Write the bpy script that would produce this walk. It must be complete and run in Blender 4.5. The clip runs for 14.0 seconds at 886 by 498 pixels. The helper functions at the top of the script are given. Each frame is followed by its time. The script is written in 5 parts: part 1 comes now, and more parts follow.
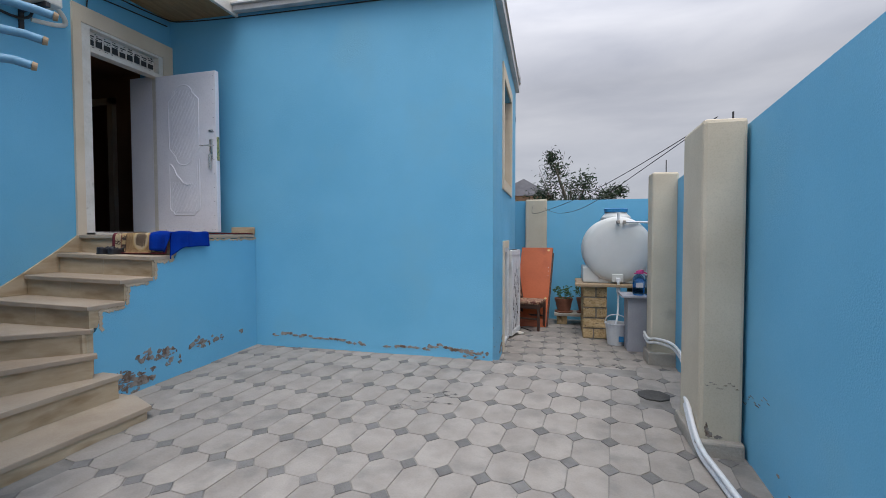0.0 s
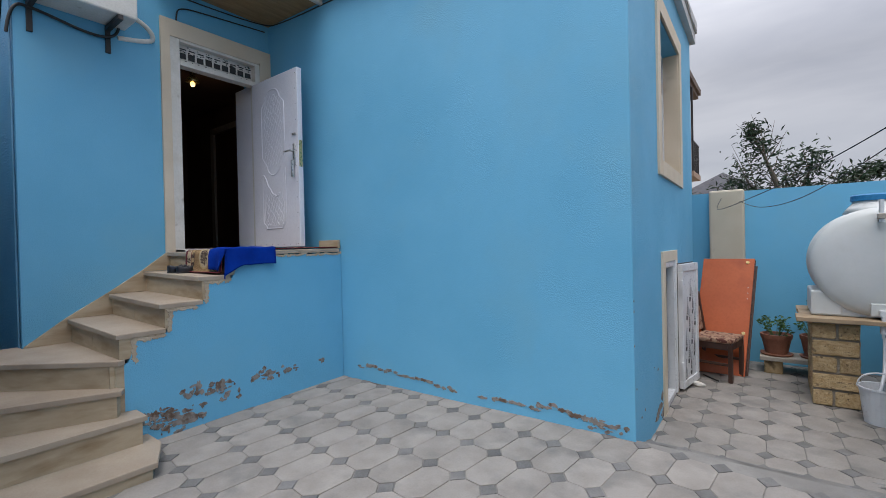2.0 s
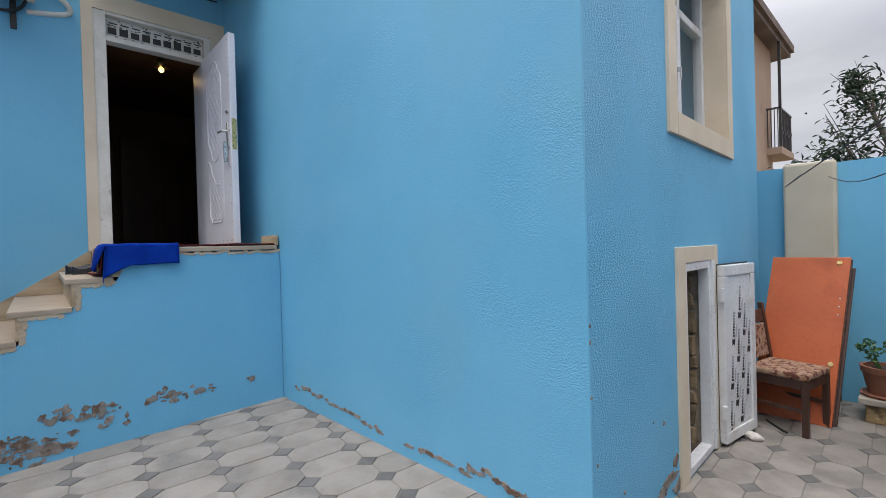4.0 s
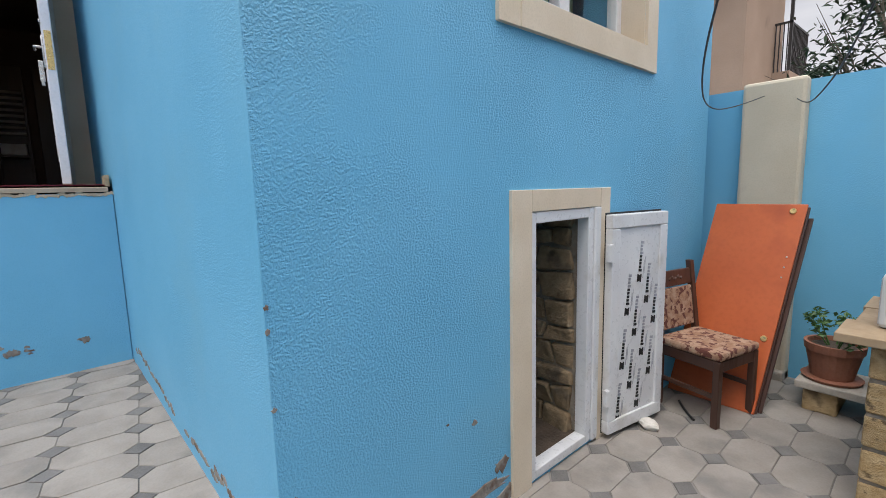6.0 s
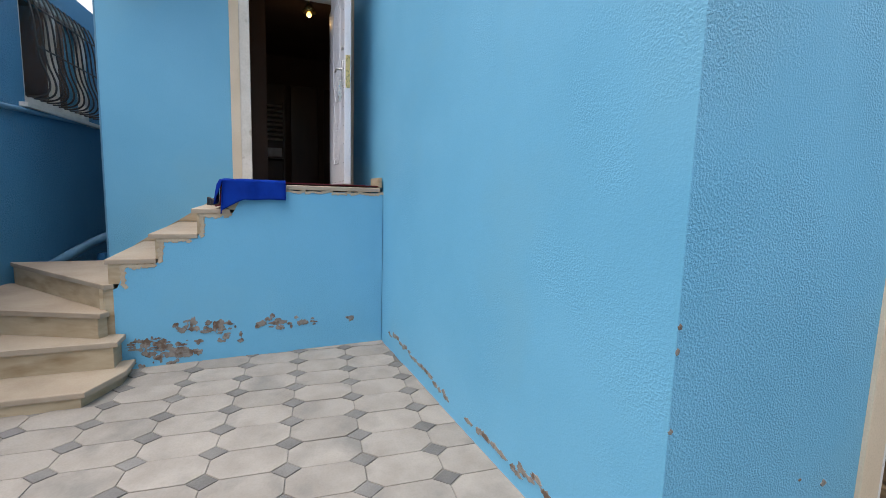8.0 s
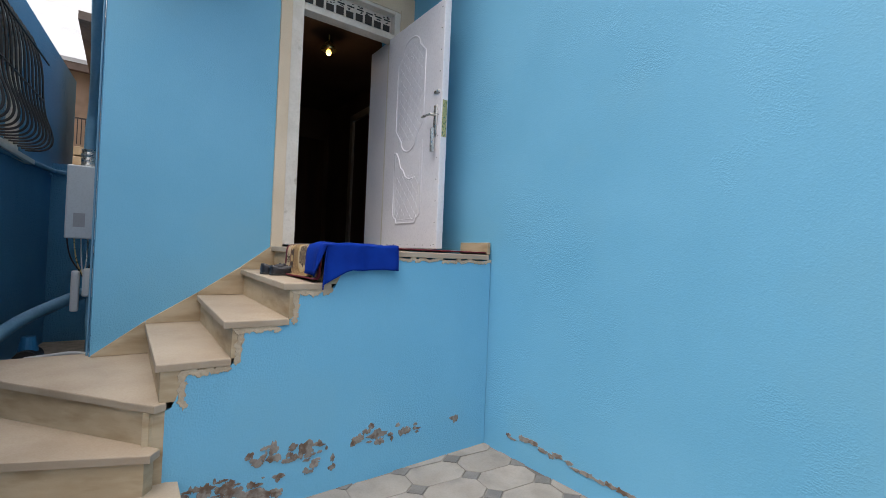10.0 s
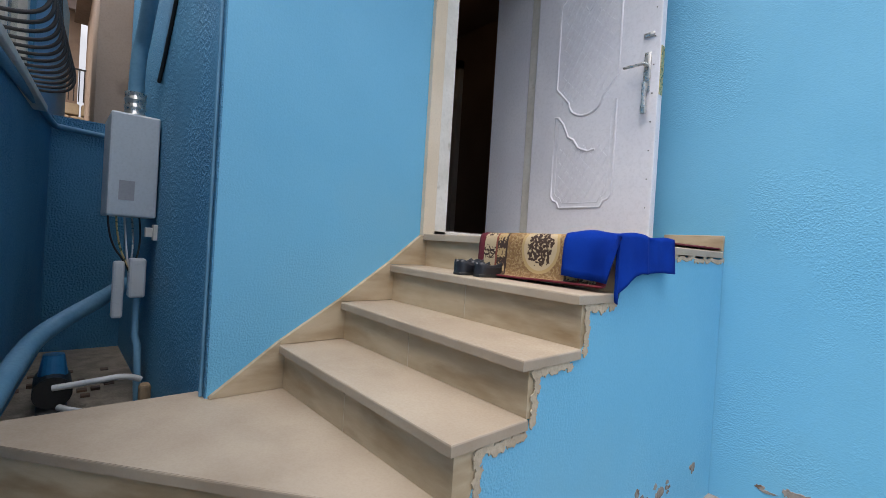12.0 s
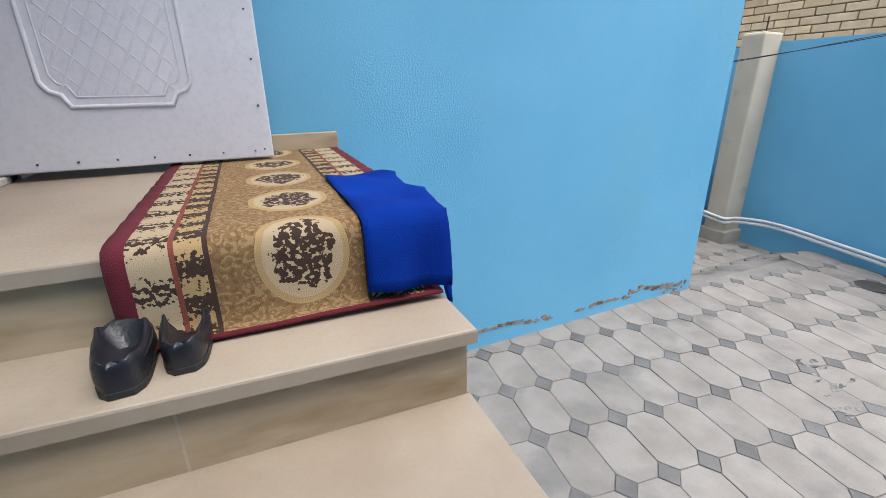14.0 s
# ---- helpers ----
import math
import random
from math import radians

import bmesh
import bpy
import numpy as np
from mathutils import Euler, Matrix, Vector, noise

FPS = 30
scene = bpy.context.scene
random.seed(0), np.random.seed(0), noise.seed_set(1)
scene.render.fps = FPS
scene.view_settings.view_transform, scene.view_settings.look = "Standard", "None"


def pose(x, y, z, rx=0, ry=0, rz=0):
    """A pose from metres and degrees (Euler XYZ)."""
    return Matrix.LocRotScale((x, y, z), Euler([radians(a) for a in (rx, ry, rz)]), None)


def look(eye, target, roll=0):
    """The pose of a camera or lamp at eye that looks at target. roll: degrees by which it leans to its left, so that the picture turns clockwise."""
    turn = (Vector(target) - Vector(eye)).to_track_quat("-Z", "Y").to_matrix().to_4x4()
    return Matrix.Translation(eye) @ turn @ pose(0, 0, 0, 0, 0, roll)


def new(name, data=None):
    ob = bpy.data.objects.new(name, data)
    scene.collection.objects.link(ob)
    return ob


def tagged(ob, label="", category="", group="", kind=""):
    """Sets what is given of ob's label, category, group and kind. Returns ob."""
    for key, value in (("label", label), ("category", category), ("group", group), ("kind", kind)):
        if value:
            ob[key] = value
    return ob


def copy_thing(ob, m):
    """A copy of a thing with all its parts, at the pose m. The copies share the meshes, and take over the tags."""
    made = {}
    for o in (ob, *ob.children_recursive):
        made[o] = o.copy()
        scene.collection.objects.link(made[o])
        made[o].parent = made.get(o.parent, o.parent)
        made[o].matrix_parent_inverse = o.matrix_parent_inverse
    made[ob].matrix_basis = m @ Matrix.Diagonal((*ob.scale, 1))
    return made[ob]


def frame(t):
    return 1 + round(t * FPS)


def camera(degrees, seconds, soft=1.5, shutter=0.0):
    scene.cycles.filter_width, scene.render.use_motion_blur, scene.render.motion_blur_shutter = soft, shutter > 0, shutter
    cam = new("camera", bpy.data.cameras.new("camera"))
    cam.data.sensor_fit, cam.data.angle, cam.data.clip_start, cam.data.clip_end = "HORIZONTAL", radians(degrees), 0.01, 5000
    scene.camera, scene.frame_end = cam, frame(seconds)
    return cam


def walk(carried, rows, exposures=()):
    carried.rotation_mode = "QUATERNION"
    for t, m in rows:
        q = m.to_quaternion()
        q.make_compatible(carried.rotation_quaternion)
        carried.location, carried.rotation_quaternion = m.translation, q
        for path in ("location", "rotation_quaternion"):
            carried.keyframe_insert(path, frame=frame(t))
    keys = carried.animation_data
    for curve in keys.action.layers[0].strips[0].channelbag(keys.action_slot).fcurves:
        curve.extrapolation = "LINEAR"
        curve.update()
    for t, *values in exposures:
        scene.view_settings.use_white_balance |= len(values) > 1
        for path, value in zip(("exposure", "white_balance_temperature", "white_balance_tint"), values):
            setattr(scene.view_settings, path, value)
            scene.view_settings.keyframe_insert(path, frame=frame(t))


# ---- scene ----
cam = camera(89.9, 14.0, soft=0.8)
METRES, EYE, TILT, LEAN, TURN = 10.9, 1.5, 0.0, 0.0, 14.7
PATH = [
    (0, (-0.014, -0.006, 1.496), (-0.523, 1.927, 1.431), -0.1),
    (0.5, (0.015, 0.405, 1.504), (-0.673, 2.281, 1.434), -0.6),
    (1, (0.044, 0.79, 1.488), (-0.824, 2.591, 1.434), -1.0),
    (1.5, (0.072, 1.176, 1.472), (-0.972, 2.882, 1.443), -1.3),
    (2, (0.086, 1.572, 1.511), (-1.118, 3.169, 1.493), -1.3),
    (2.5, (0.184, 1.952, 1.491), (-1.153, 3.439, 1.504), -1.2),
    (3, (0.248, 2.312, 1.488), (-1.192, 3.7, 1.508), -1.1),
    (3.5, (0.219, 2.694, 1.48), (-1.264, 4.036, 1.489), -1.3),
    (4, (0.268, 3.074, 1.46), (-1.197, 4.435, 1.442), -1.6),
    (4.2, (0.306, 3.24, 1.456), (-1.138, 4.624, 1.422), -1.6),
    (6.5, (0.599, 4.545, 1.413), (-0.984, 5.716, 1.062), -0.3),
    (7, (0.548, 4.385, 1.432), (-1.17, 5.352, 1.095), -0.2),
    (7.5, (0.438, 4.041, 1.448), (-1.375, 4.83, 1.147), 0.3),
    (8, (0.173, 3.768, 1.438), (-1.672, 4.502, 1.206), 1.6),
    (10.3, (-1.427, 2.372, 1.493), (-3.012, 3.591, 1.526), 2.4),
    (10.5, (-1.566, 2.284, 1.495), (-3.131, 3.529, 1.52), 2.5),
    (11, (-1.995, 2.14, 1.489), (-3.526, 3.428, 1.517), 3.1),
    (11.5, (-2.384, 1.977, 1.47), (-3.898, 3.285, 1.496), 3.6),
    (12, (-2.824, 1.873, 1.441), (-4.324, 3.195, 1.425), 3.5),
    (12.5, (-3.337, 1.919, 1.473), (-4.721, 3.358, 1.361), 2.7),
    (13, (-3.81, 2.038, 1.529), (-4.923, 3.687, 1.319), 1.1),
    (13.5, (-4.007, 2.259, 1.625), (-4.281, 4.197, 1.209), -0.0),
    (14, (-4.044, 2.491, 1.803), (-3.311, 4.213, 1.097), -0.9),
]
walk(cam, [(t, look(eye, target, roll)) for t, eye, target, roll in PATH],
     exposures=[(0.0, 0.34, 6300, 10), (1.5, 0.33, 6250, 10), (3.0, 0.46, 6350, 10), (4.5, 0.58, 6500, 10), (6.5, 0.76, 6600, 10), (8.0, 0.82, 6750, 10), (10.5, 0.74, 6900, 10), (11.0, 0.68, 6850, 10),
                (12.0, 0.96, 6620, 10), (13.0, 1.05, 6250, 10), (13.5, 1.08, 6400, 10), (14.0, 0.9, 6400, 10)])

# ---- world and light ----
world = bpy.data.worlds.new("overcast_sky")
scene.world = world
world.use_nodes = True
wn, wl = world.node_tree.nodes, world.node_tree.links
wn.clear()
w_out, w_bg = wn.new("ShaderNodeOutputWorld"), wn.new("ShaderNodeBackground")
w_sky = wn.new("ShaderNodeTexSky")
w_sky.sky_type, w_sky.sun_disc = "NISHITA", False
w_sky.sun_elevation, w_sky.sun_rotation = radians(55), radians(150)
w_co, w_map = wn.new("ShaderNodeTexCoord"), wn.new("ShaderNodeMapping")
w_map.inputs["Scale"].default_value = (1.3, 1.3, 4.5)
w_noise, w_ramp, w_mix = wn.new("ShaderNodeTexNoise"), wn.new("ShaderNodeValToRGB"), wn.new("ShaderNodeMix")
w_noise.inputs["Scale"].default_value, w_noise.inputs["Detail"].default_value = 1.6, 6
w_noise.inputs["Distortion"].default_value = 0.35
w_ramp.color_ramp.elements[0].position, w_ramp.color_ramp.elements[0].color = 0.33, (4.6, 4.7, 5.3, 1)
w_ramp.color_ramp.elements[1].position, w_ramp.color_ramp.elements[1].color = 0.68, (7.6, 7.5, 7.8, 1)
w_mix.data_type = "RGBA"
w_mix.inputs["Factor"].default_value = 0.92
wl.new(w_co.outputs["Generated"], w_map.inputs["Vector"])
wl.new(w_map.outputs["Vector"], w_noise.inputs["Vector"])
wl.new(w_noise.outputs["Fac"], w_ramp.inputs["Fac"])
wl.new(w_sky.outputs["Color"], w_mix.inputs["A"])
w_sep, w_pow, w_gain = wn.new("ShaderNodeSeparateXYZ"), wn.new("ShaderNodeMapRange"), wn.new("ShaderNodeVectorMath")
w_pow.inputs["From Min"].default_value, w_pow.inputs["From Max"].default_value = 0.3, 1.0
w_pow.inputs["To Min"].default_value, w_pow.inputs["To Max"].default_value = 0.66, 3.0
w_gain.operation = "SCALE"
wl.new(w_co.outputs["Generated"], w_sep.inputs["Vector"])
wl.new(w_sep.outputs["Z"], w_pow.inputs["Value"])
wl.new(w_ramp.outputs["Color"], w_gain.inputs[0])
wl.new(w_pow.outputs["Result"], w_gain.inputs["Scale"])
wl.new(w_gain.outputs["Vector"], w_mix.inputs["B"])
wl.new(w_mix.outputs["Result"], w_bg.inputs["Color"])
w_bg.inputs["Strength"].default_value = 0.1
wl.new(w_bg.outputs["Background"], w_out.inputs["Surface"])

sun = new("sun", bpy.data.lights.new("sun", "SUN"))
sun.data.energy, sun.data.angle, sun.data.color = 1.4, radians(35), (1.0, 0.96, 0.9)
sun.matrix_world = look((1.6, -4.5, 12), (0, 0, 0))


# ---- materials ----
def node_material(name, rough=0.7, metal=0.0):
    m = bpy.data.materials.new(name)
    m.use_nodes = True
    b = m.node_tree.nodes["Principled BSDF"]
    b.inputs["Roughness"].default_value, b.inputs["Metallic"].default_value = rough, metal
    return m, m.node_tree.nodes, m.node_tree.links, b


def surface(name, c1, c2, rough=0.7, scale=3.0, fine=60.0, bump=0.15, dist=0.004, metal=0.0, stain=None, stain_at=(0.62, 0.7), stain_scale=2.0,
            vary=0.0, stretch=(1, 1, 1), fine_amt=0.25, patch=None):
    """Two colours mixed by broad noise, finer grain over it, stains with ragged edges, relief, and a shift from piece to piece."""
    m, n, l, b = node_material(name, rough, metal)
    co, mp = n.new("ShaderNodeTexCoord"), n.new("ShaderNodeMapping")
    mp.inputs["Scale"].default_value = stretch
    l.new(co.outputs["Object"], mp.inputs["Vector"])
    vec = mp.outputs["Vector"]
    info = None
    if vary:
        info, add = n.new("ShaderNodeObjectInfo"), n.new("ShaderNodeVectorMath")
        mul = n.new("ShaderNodeMath")
        mul.operation, mul.inputs[1].default_value = "MULTIPLY", 40.0
        l.new(info.outputs["Random"], mul.inputs[0])
        l.new(vec, add.inputs[0])
        l.new(mul.outputs[0], add.inputs[1])
        vec = add.outputs[0]

    def noise_tex(s, detail=4):
        t = n.new("ShaderNodeTexNoise")
        t.inputs["Scale"].default_value, t.inputs["Detail"].default_value = s, detail
        l.new(vec, t.inputs["Vector"])
        return t.outputs["Fac"]

    def mixed(f, a, c, kind="MIX"):
        x = n.new("ShaderNodeMix")
        x.data_type, x.blend_type = "RGBA", kind
        for key, v in (("Factor", f), ("A", a), ("B", c)):
            if isinstance(v, (tuple, float, int)):
                x.inputs[key].default_value = (*v, 1) if isinstance(v, tuple) else v
            else:
                l.new(v, x.inputs[key])
        return x.outputs["Result"]

    def ramp(f, lo, hi, a=0.0, c=1.0):
        r = n.new("ShaderNodeMapRange")
        r.inputs["From Min"].default_value, r.inputs["From Max"].default_value = lo, hi
        r.inputs["To Min"].default_value, r.inputs["To Max"].default_value = a, c
        l.new(f, r.inputs["Value"])
        return r.outputs["Result"]

    col = mixed(ramp(noise_tex(scale), 0.35, 0.65), c1, c2)
    grain = noise_tex(fine, 3)
    dark = tuple(v * 0.6 for v in c1)
    col = mixed(ramp(grain, 0.45, 0.8, 0.0, fine_amt), col, dark)
    if stain:
        col = mixed(ramp(noise_tex(stain_scale, 8), *stain_at), col, stain)
    if vary:
        hsv = n.new("ShaderNodeHueSaturation")
        l.new(ramp(info.outputs["Random"], 0, 1, 1 - vary, 1 + vary), hsv.inputs["Value"])
        l.new(col, hsv.inputs["Color"])
        col = hsv.outputs["Color"]
    l.new(col, b.inputs["Base Color"])
    l.new(ramp(grain, 0.3, 0.7, rough - 0.08, min(1, rough + 0.08)), b.inputs["Roughness"])
    if bump:
        bp = n.new("ShaderNodeBump")
        bp.inputs["Strength"].default_value, bp.inputs["Distance"].default_value = bump, dist
        height = grain
        if patch:
            # coarse sprayed grains, thick in some patches and rubbed smooth in others
            size, lo, hi = patch
            mul = n.new("ShaderNodeMath")
            mul.operation = "MULTIPLY"
            l.new(ramp(noise_tex(size, 2), 0.42, 0.62), mul.inputs[0])
            l.new(ramp(noise_tex(1.6, 5), lo, hi, 0.12, 1.0), mul.inputs[1])
            add = n.new("ShaderNodeMath")
            add.operation = "MULTIPLY_ADD"
            add.inputs[1].default_value = 0.25
            l.new(grain, add.inputs[0]), l.new(mul.outputs[0], add.inputs[2])
            height = add.outputs[0]
        l.new(height, bp.inputs["Height"])
        l.new(bp.outputs["Normal"], b.inputs["Normal"])
    return m


def glass(name, tint=(0.9, 0.95, 0.95)):
    m, n, l, b = node_material(name, 0.03)
    b.inputs["Base Color"].default_value = (*tint, 1)
    b.inputs["Transmission Weight"].default_value = 1.0
    b.inputs["IOR"].default_value = 1.1
    return m


BLUE = surface("blue_masonry_paint", (0.128, 0.40, 0.605), (0.150, 0.435, 0.645), 0.62, 1.3, 120, 0.32, 0.005, stain=(0.155, 0.41, 0.58), stain_at=(0.55, 0.75), stain_scale=1.1, fine_amt=0.10, patch=(115, 0.52, 0.70))
BLUE_ROUGH = surface("rough_blue_stucco", (0.124, 0.40, 0.61), (0.146, 0.435, 0.655), 0.62, 1.3, 170, 0.5, 0.008, stain=(0.15, 0.41, 0.59), stain_at=(0.58, 0.75), stain_scale=1.1, fine_amt=0.14, patch=(120, 0.40, 0.62))
# the house blue again, darkened: the alley's shade is put into the colour
BLUE_SHADED = surface("dark_blue_paint", (0.058, 0.225, 0.39), (0.07, 0.26, 0.435), 0.6, 1.3, 85, 0.8, 0.010, stain=(0.095, 0.22, 0.33), stain_at=(0.6, 0.75), stain_scale=1.2, patch=(60, 0.42, 0.62))
BEIGE = surface("beige_trim_paint", (0.60, 0.50, 0.37), (0.68, 0.58, 0.45), 0.65, 2.5, 120, 0.2, 0.003, stain=(0.45, 0.36, 0.25), stain_at=(0.66, 0.8))
PILLAR = surface("pale_cement_paint", (0.49, 0.425, 0.32), (0.58, 0.51, 0.395), 0.75, 1.8, 110, 0.3, 0.003, stain=(0.36, 0.31, 0.25), stain_at=(0.62, 0.8), stain_scale=3)
STONE = surface("sawn_limestone", (0.40, 0.305, 0.195), (0.49, 0.39, 0.265), 0.6, 3.5, 140, 0.12, 0.002, stain=(0.27, 0.185, 0.10), stain_at=(0.50, 0.72), stain_scale=2.6, stretch=(1, 1, 4), fine_amt=0.1)
TREAD = surface("worn_limestone_tread", (0.34, 0.265, 0.195), (0.405, 0.33, 0.25), 0.55, 2.5, 120, 0.1, 0.002, stain=(0.27, 0.205, 0.145), stain_at=(0.52, 0.78), fine_amt=0.08)
CEMENT = surface("grey_cement", (0.30, 0.27, 0.23), (0.40, 0.36, 0.31), 0.9, 4, 70, 0.5, 0.008, stain=(0.18, 0.16, 0.13))
OCTA = surface("pale_concrete_tile", (0.232, 0.205, 0.180), (0.295, 0.264, 0.234), 0.6, 5, 90, 0.12, 0.002, stain=(0.165, 0.153, 0.14), stain_at=(0.54, 0.76), stain_scale=4, vary=0.08, fine_amt=0.12)
DIAM = surface("grey_concrete_tile", (0.118, 0.110, 0.104), (0.165, 0.155, 0.146), 0.65, 8, 120, 0.2, 0.002, stain=(0.13, 0.12, 0.12), stain_at=(0.55, 0.75), stain_scale=9, vary=0.18)
JOINT = surface("dirty_joint_sand", (0.20, 0.185, 0.17), (0.25, 0.235, 0.215), 0.95, 6, 150, 0.4, 0.003, stain=(0.11, 0.10, 0.09), stain_at=(0.50, 0.66), stain_scale=3)
WHITE = surface("white_enamel", (0.68, 0.67, 0.72), (0.74, 0.73, 0.77), 0.35, 3, 60, 0.03, 0.001, stain=(0.58, 0.56, 0.58), stain_at=(0.68, 0.85))
PVC = surface("white_plastic", (0.60, 0.60, 0.61), (0.67, 0.67, 0.67), 0.32, 4, 40, 0.02, 0.001, stain=(0.45, 0.42, 0.37), stain_at=(0.60, 0.8), stain_scale=5, fine_amt=0.08)
TANK = surface("white_tank_plastic", (0.54, 0.55, 0.53), (0.61, 0.61, 0.60), 0.45, 2, 50, 0.03, 0.001, stain=(0.47, 0.47, 0.43), stain_at=(0.55, 0.8), fine_amt=0.05)
OLD_WHITE = surface("old_white_paint", (0.60, 0.57, 0.51), (0.70, 0.67, 0.62), 0.5, 5, 60, 0.1, 0.002, stain=(0.40, 0.35, 0.28), stain_at=(0.66, 0.75), stain_scale=7)
STONE_BLOCK = surface("rough_shell_limestone", (0.42, 0.28, 0.13), (0.55, 0.40, 0.22), 0.95, 6, 45, 0.9, 0.015, stain=(0.16, 0.11, 0.06), stain_at=(0.58, 0.7), stain_scale=7, vary=0.2)
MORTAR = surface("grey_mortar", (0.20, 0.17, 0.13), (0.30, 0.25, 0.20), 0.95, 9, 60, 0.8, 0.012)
SOFFIT = surface("varnished_soffit_boards", (0.26, 0.15, 0.06), (0.36, 0.22, 0.10), 0.5, 3, 40, 0.1, 0.002, stretch=(8, 1, 1))
METAL = surface("galvanised_sheet", (0.42, 0.42, 0.42), (0.52, 0.52, 0.52), 0.5, 4, 60, 0.08, 0.001, metal=0.3)
STEEL = surface("bare_steel", (0.55, 0.54, 0.52), (0.65, 0.64, 0.62), 0.3, 8, 60, 0.05, 0.001, metal=0.9)
BRASS = surface("brass", (0.65, 0.48, 0.20), (0.75, 0.58, 0.28), 0.3, 8, 60, 0.05, 0.001, metal=0.9)
BLACK = surface("black_plastic", (0.012, 0.012, 0.013), (0.02, 0.02, 0.02), 0.5, 6, 80, 0.05, 0.001)
IRON = surface("black_iron", (0.02, 0.02, 0.02), (0.035, 0.03, 0.03), 0.5, 6, 80, 0.2, 0.001)
LEATHER = surface("black_leather", (0.011, 0.011, 0.015), (0.022, 0.022, 0.028), 0.36, 14, 120, 0.35, 0.003)
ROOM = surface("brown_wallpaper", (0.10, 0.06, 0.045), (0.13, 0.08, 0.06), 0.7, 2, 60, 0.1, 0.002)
ROOM_PALE = surface("pale_interior_paint", (0.34, 0.30, 0.28), (0.40, 0.36, 0.33), 0.6, 2, 60, 0.05, 0.001)
WOOD_DARK = surface("dark_stained_wood", (0.045, 0.020, 0.013), (0.075, 0.032, 0.02), 0.4, 5, 40, 0.1, 0.002, stretch=(1, 1, 0.15))
WOOD_RAW = surface("raw_wood", (0.30, 0.21, 0.125), (0.40, 0.29, 0.18), 0.7, 5, 40, 0.15, 0.002)
ORANGE = surface("orange_painted_board", (0.42, 0.085, 0.02), (0.48, 0.105, 0.028), 0.45, 2.2, 35, 0.06, 0.001, stain=(0.33, 0.06, 0.015), stain_at=(0.6, 0.8), stain_scale=3)
TERRA = surface("terracotta", (0.22, 0.085, 0.05), (0.30, 0.125, 0.075), 0.7, 6, 70, 0.15, 0.002)
LEAF = surface("green_leaves", (0.016, 0.034, 0.015), (0.032, 0.06, 0.024), 0.5, 6, 30, 0.0)
LEAF_BRIGHT = surface("fresh_green_leaves", (0.035, 0.09, 0.02), (0.065, 0.14, 0.03), 0.5, 6, 30, 0.0)
BARK = surface("grey_bark", (0.10, 0.08, 0.06), (0.15, 0.12, 0.09), 0.9, 8, 50, 0.5, 0.01)
TOWEL = surface("blue_terry", (0.001, 0.022, 0.22), (0.002, 0.036, 0.30), 0.9, 5, 350, 0.6, 0.004)
TOWEL.node_tree.nodes["Principled BSDF"].inputs["Specular IOR Level"].default_value = 0.1
CABINET = surface("grey_laminate", (0.30, 0.30, 0.33), (0.36, 0.36, 0.39), 0.5, 3, 60, 0.03, 0.001)
BOILER = surface("boiler_enamel", (0.50, 0.54, 0.58), (0.55, 0.59, 0.63), 0.35, 3, 60, 0.02, 0.001)
BLUE_LID = surface("blue_plastic", (0.02, 0.15, 0.34), (0.03, 0.20, 0.42), 0.4, 5, 60, 0.05, 0.001)
PINK = surface("pink_plastic", (0.60, 0.05, 0.22), (0.70, 0.08, 0.28), 0.4, 5, 60, 0.05, 0.001)
BLUE_PIPE = surface("blue_painted_pipe", (0.10, 0.25, 0.38), (0.14, 0.30, 0.44), 0.5, 5, 60, 0.1, 0.001)
TAN = surface("tan_render", (0.33, 0.235, 0.175), (0.40, 0.29, 0.22), 0.85, 1.2, 60, 0.3, 0.004, stain=(0.26, 0.185, 0.14))
ROOF = surface("brown_tiled_roof", (0.10, 0.07, 0.06), (0.15, 0.11, 0.09), 0.8, 2, 20, 0.3, 0.01)
ROOF_GREY = surface("grey_sheet_roof", (0.34, 0.35, 0.37), (0.42, 0.43, 0.45), 0.5, 2, 20, 0.1, 0.01)
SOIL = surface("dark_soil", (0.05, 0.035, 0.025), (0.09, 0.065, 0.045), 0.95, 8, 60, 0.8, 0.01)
GROUND = surface("dry_ground", (0.20, 0.16, 0.11), (0.28, 0.23, 0.16), 0.95, 0.4, 8, 0.3, 0.02, stain=(0.10, 0.12, 0.05))
CAR = surface("worn_peel", (0.20, 0.175, 0.155), (0.30, 0.265, 0.235), 0.95, 14, 60, 0.8, 0.006, stain=(0.13, 0.085, 0.06), stain_at=(0.48, 0.6), stain_scale=16)
GLASS, BLUE_GLASS = glass("window_glass"), glass("blue_bottle", (0.35, 0.6, 0.95))
BULB, bn, bl, bb = node_material("lit_bulb")
bb.inputs["Emission Color"].default_value, bb.inputs["Emission Strength"].default_value = (1, 0.62, 0.18, 1), 2.0


# ---- mesh helpers ----
def part(name, bm, mat, parent=None, smooth=False):
    bmesh.ops.recalc_face_normals(bm, faces=bm.faces)
    me = bpy.data.meshes.new(name)
    bm.to_mesh(me)
    bm.free()
    me.materials.append(mat)
    if smooth:
        for p in me.polygons:
            p.use_smooth = True
    ob = new(name, me)
    if parent:
        ob.parent = parent
    return ob


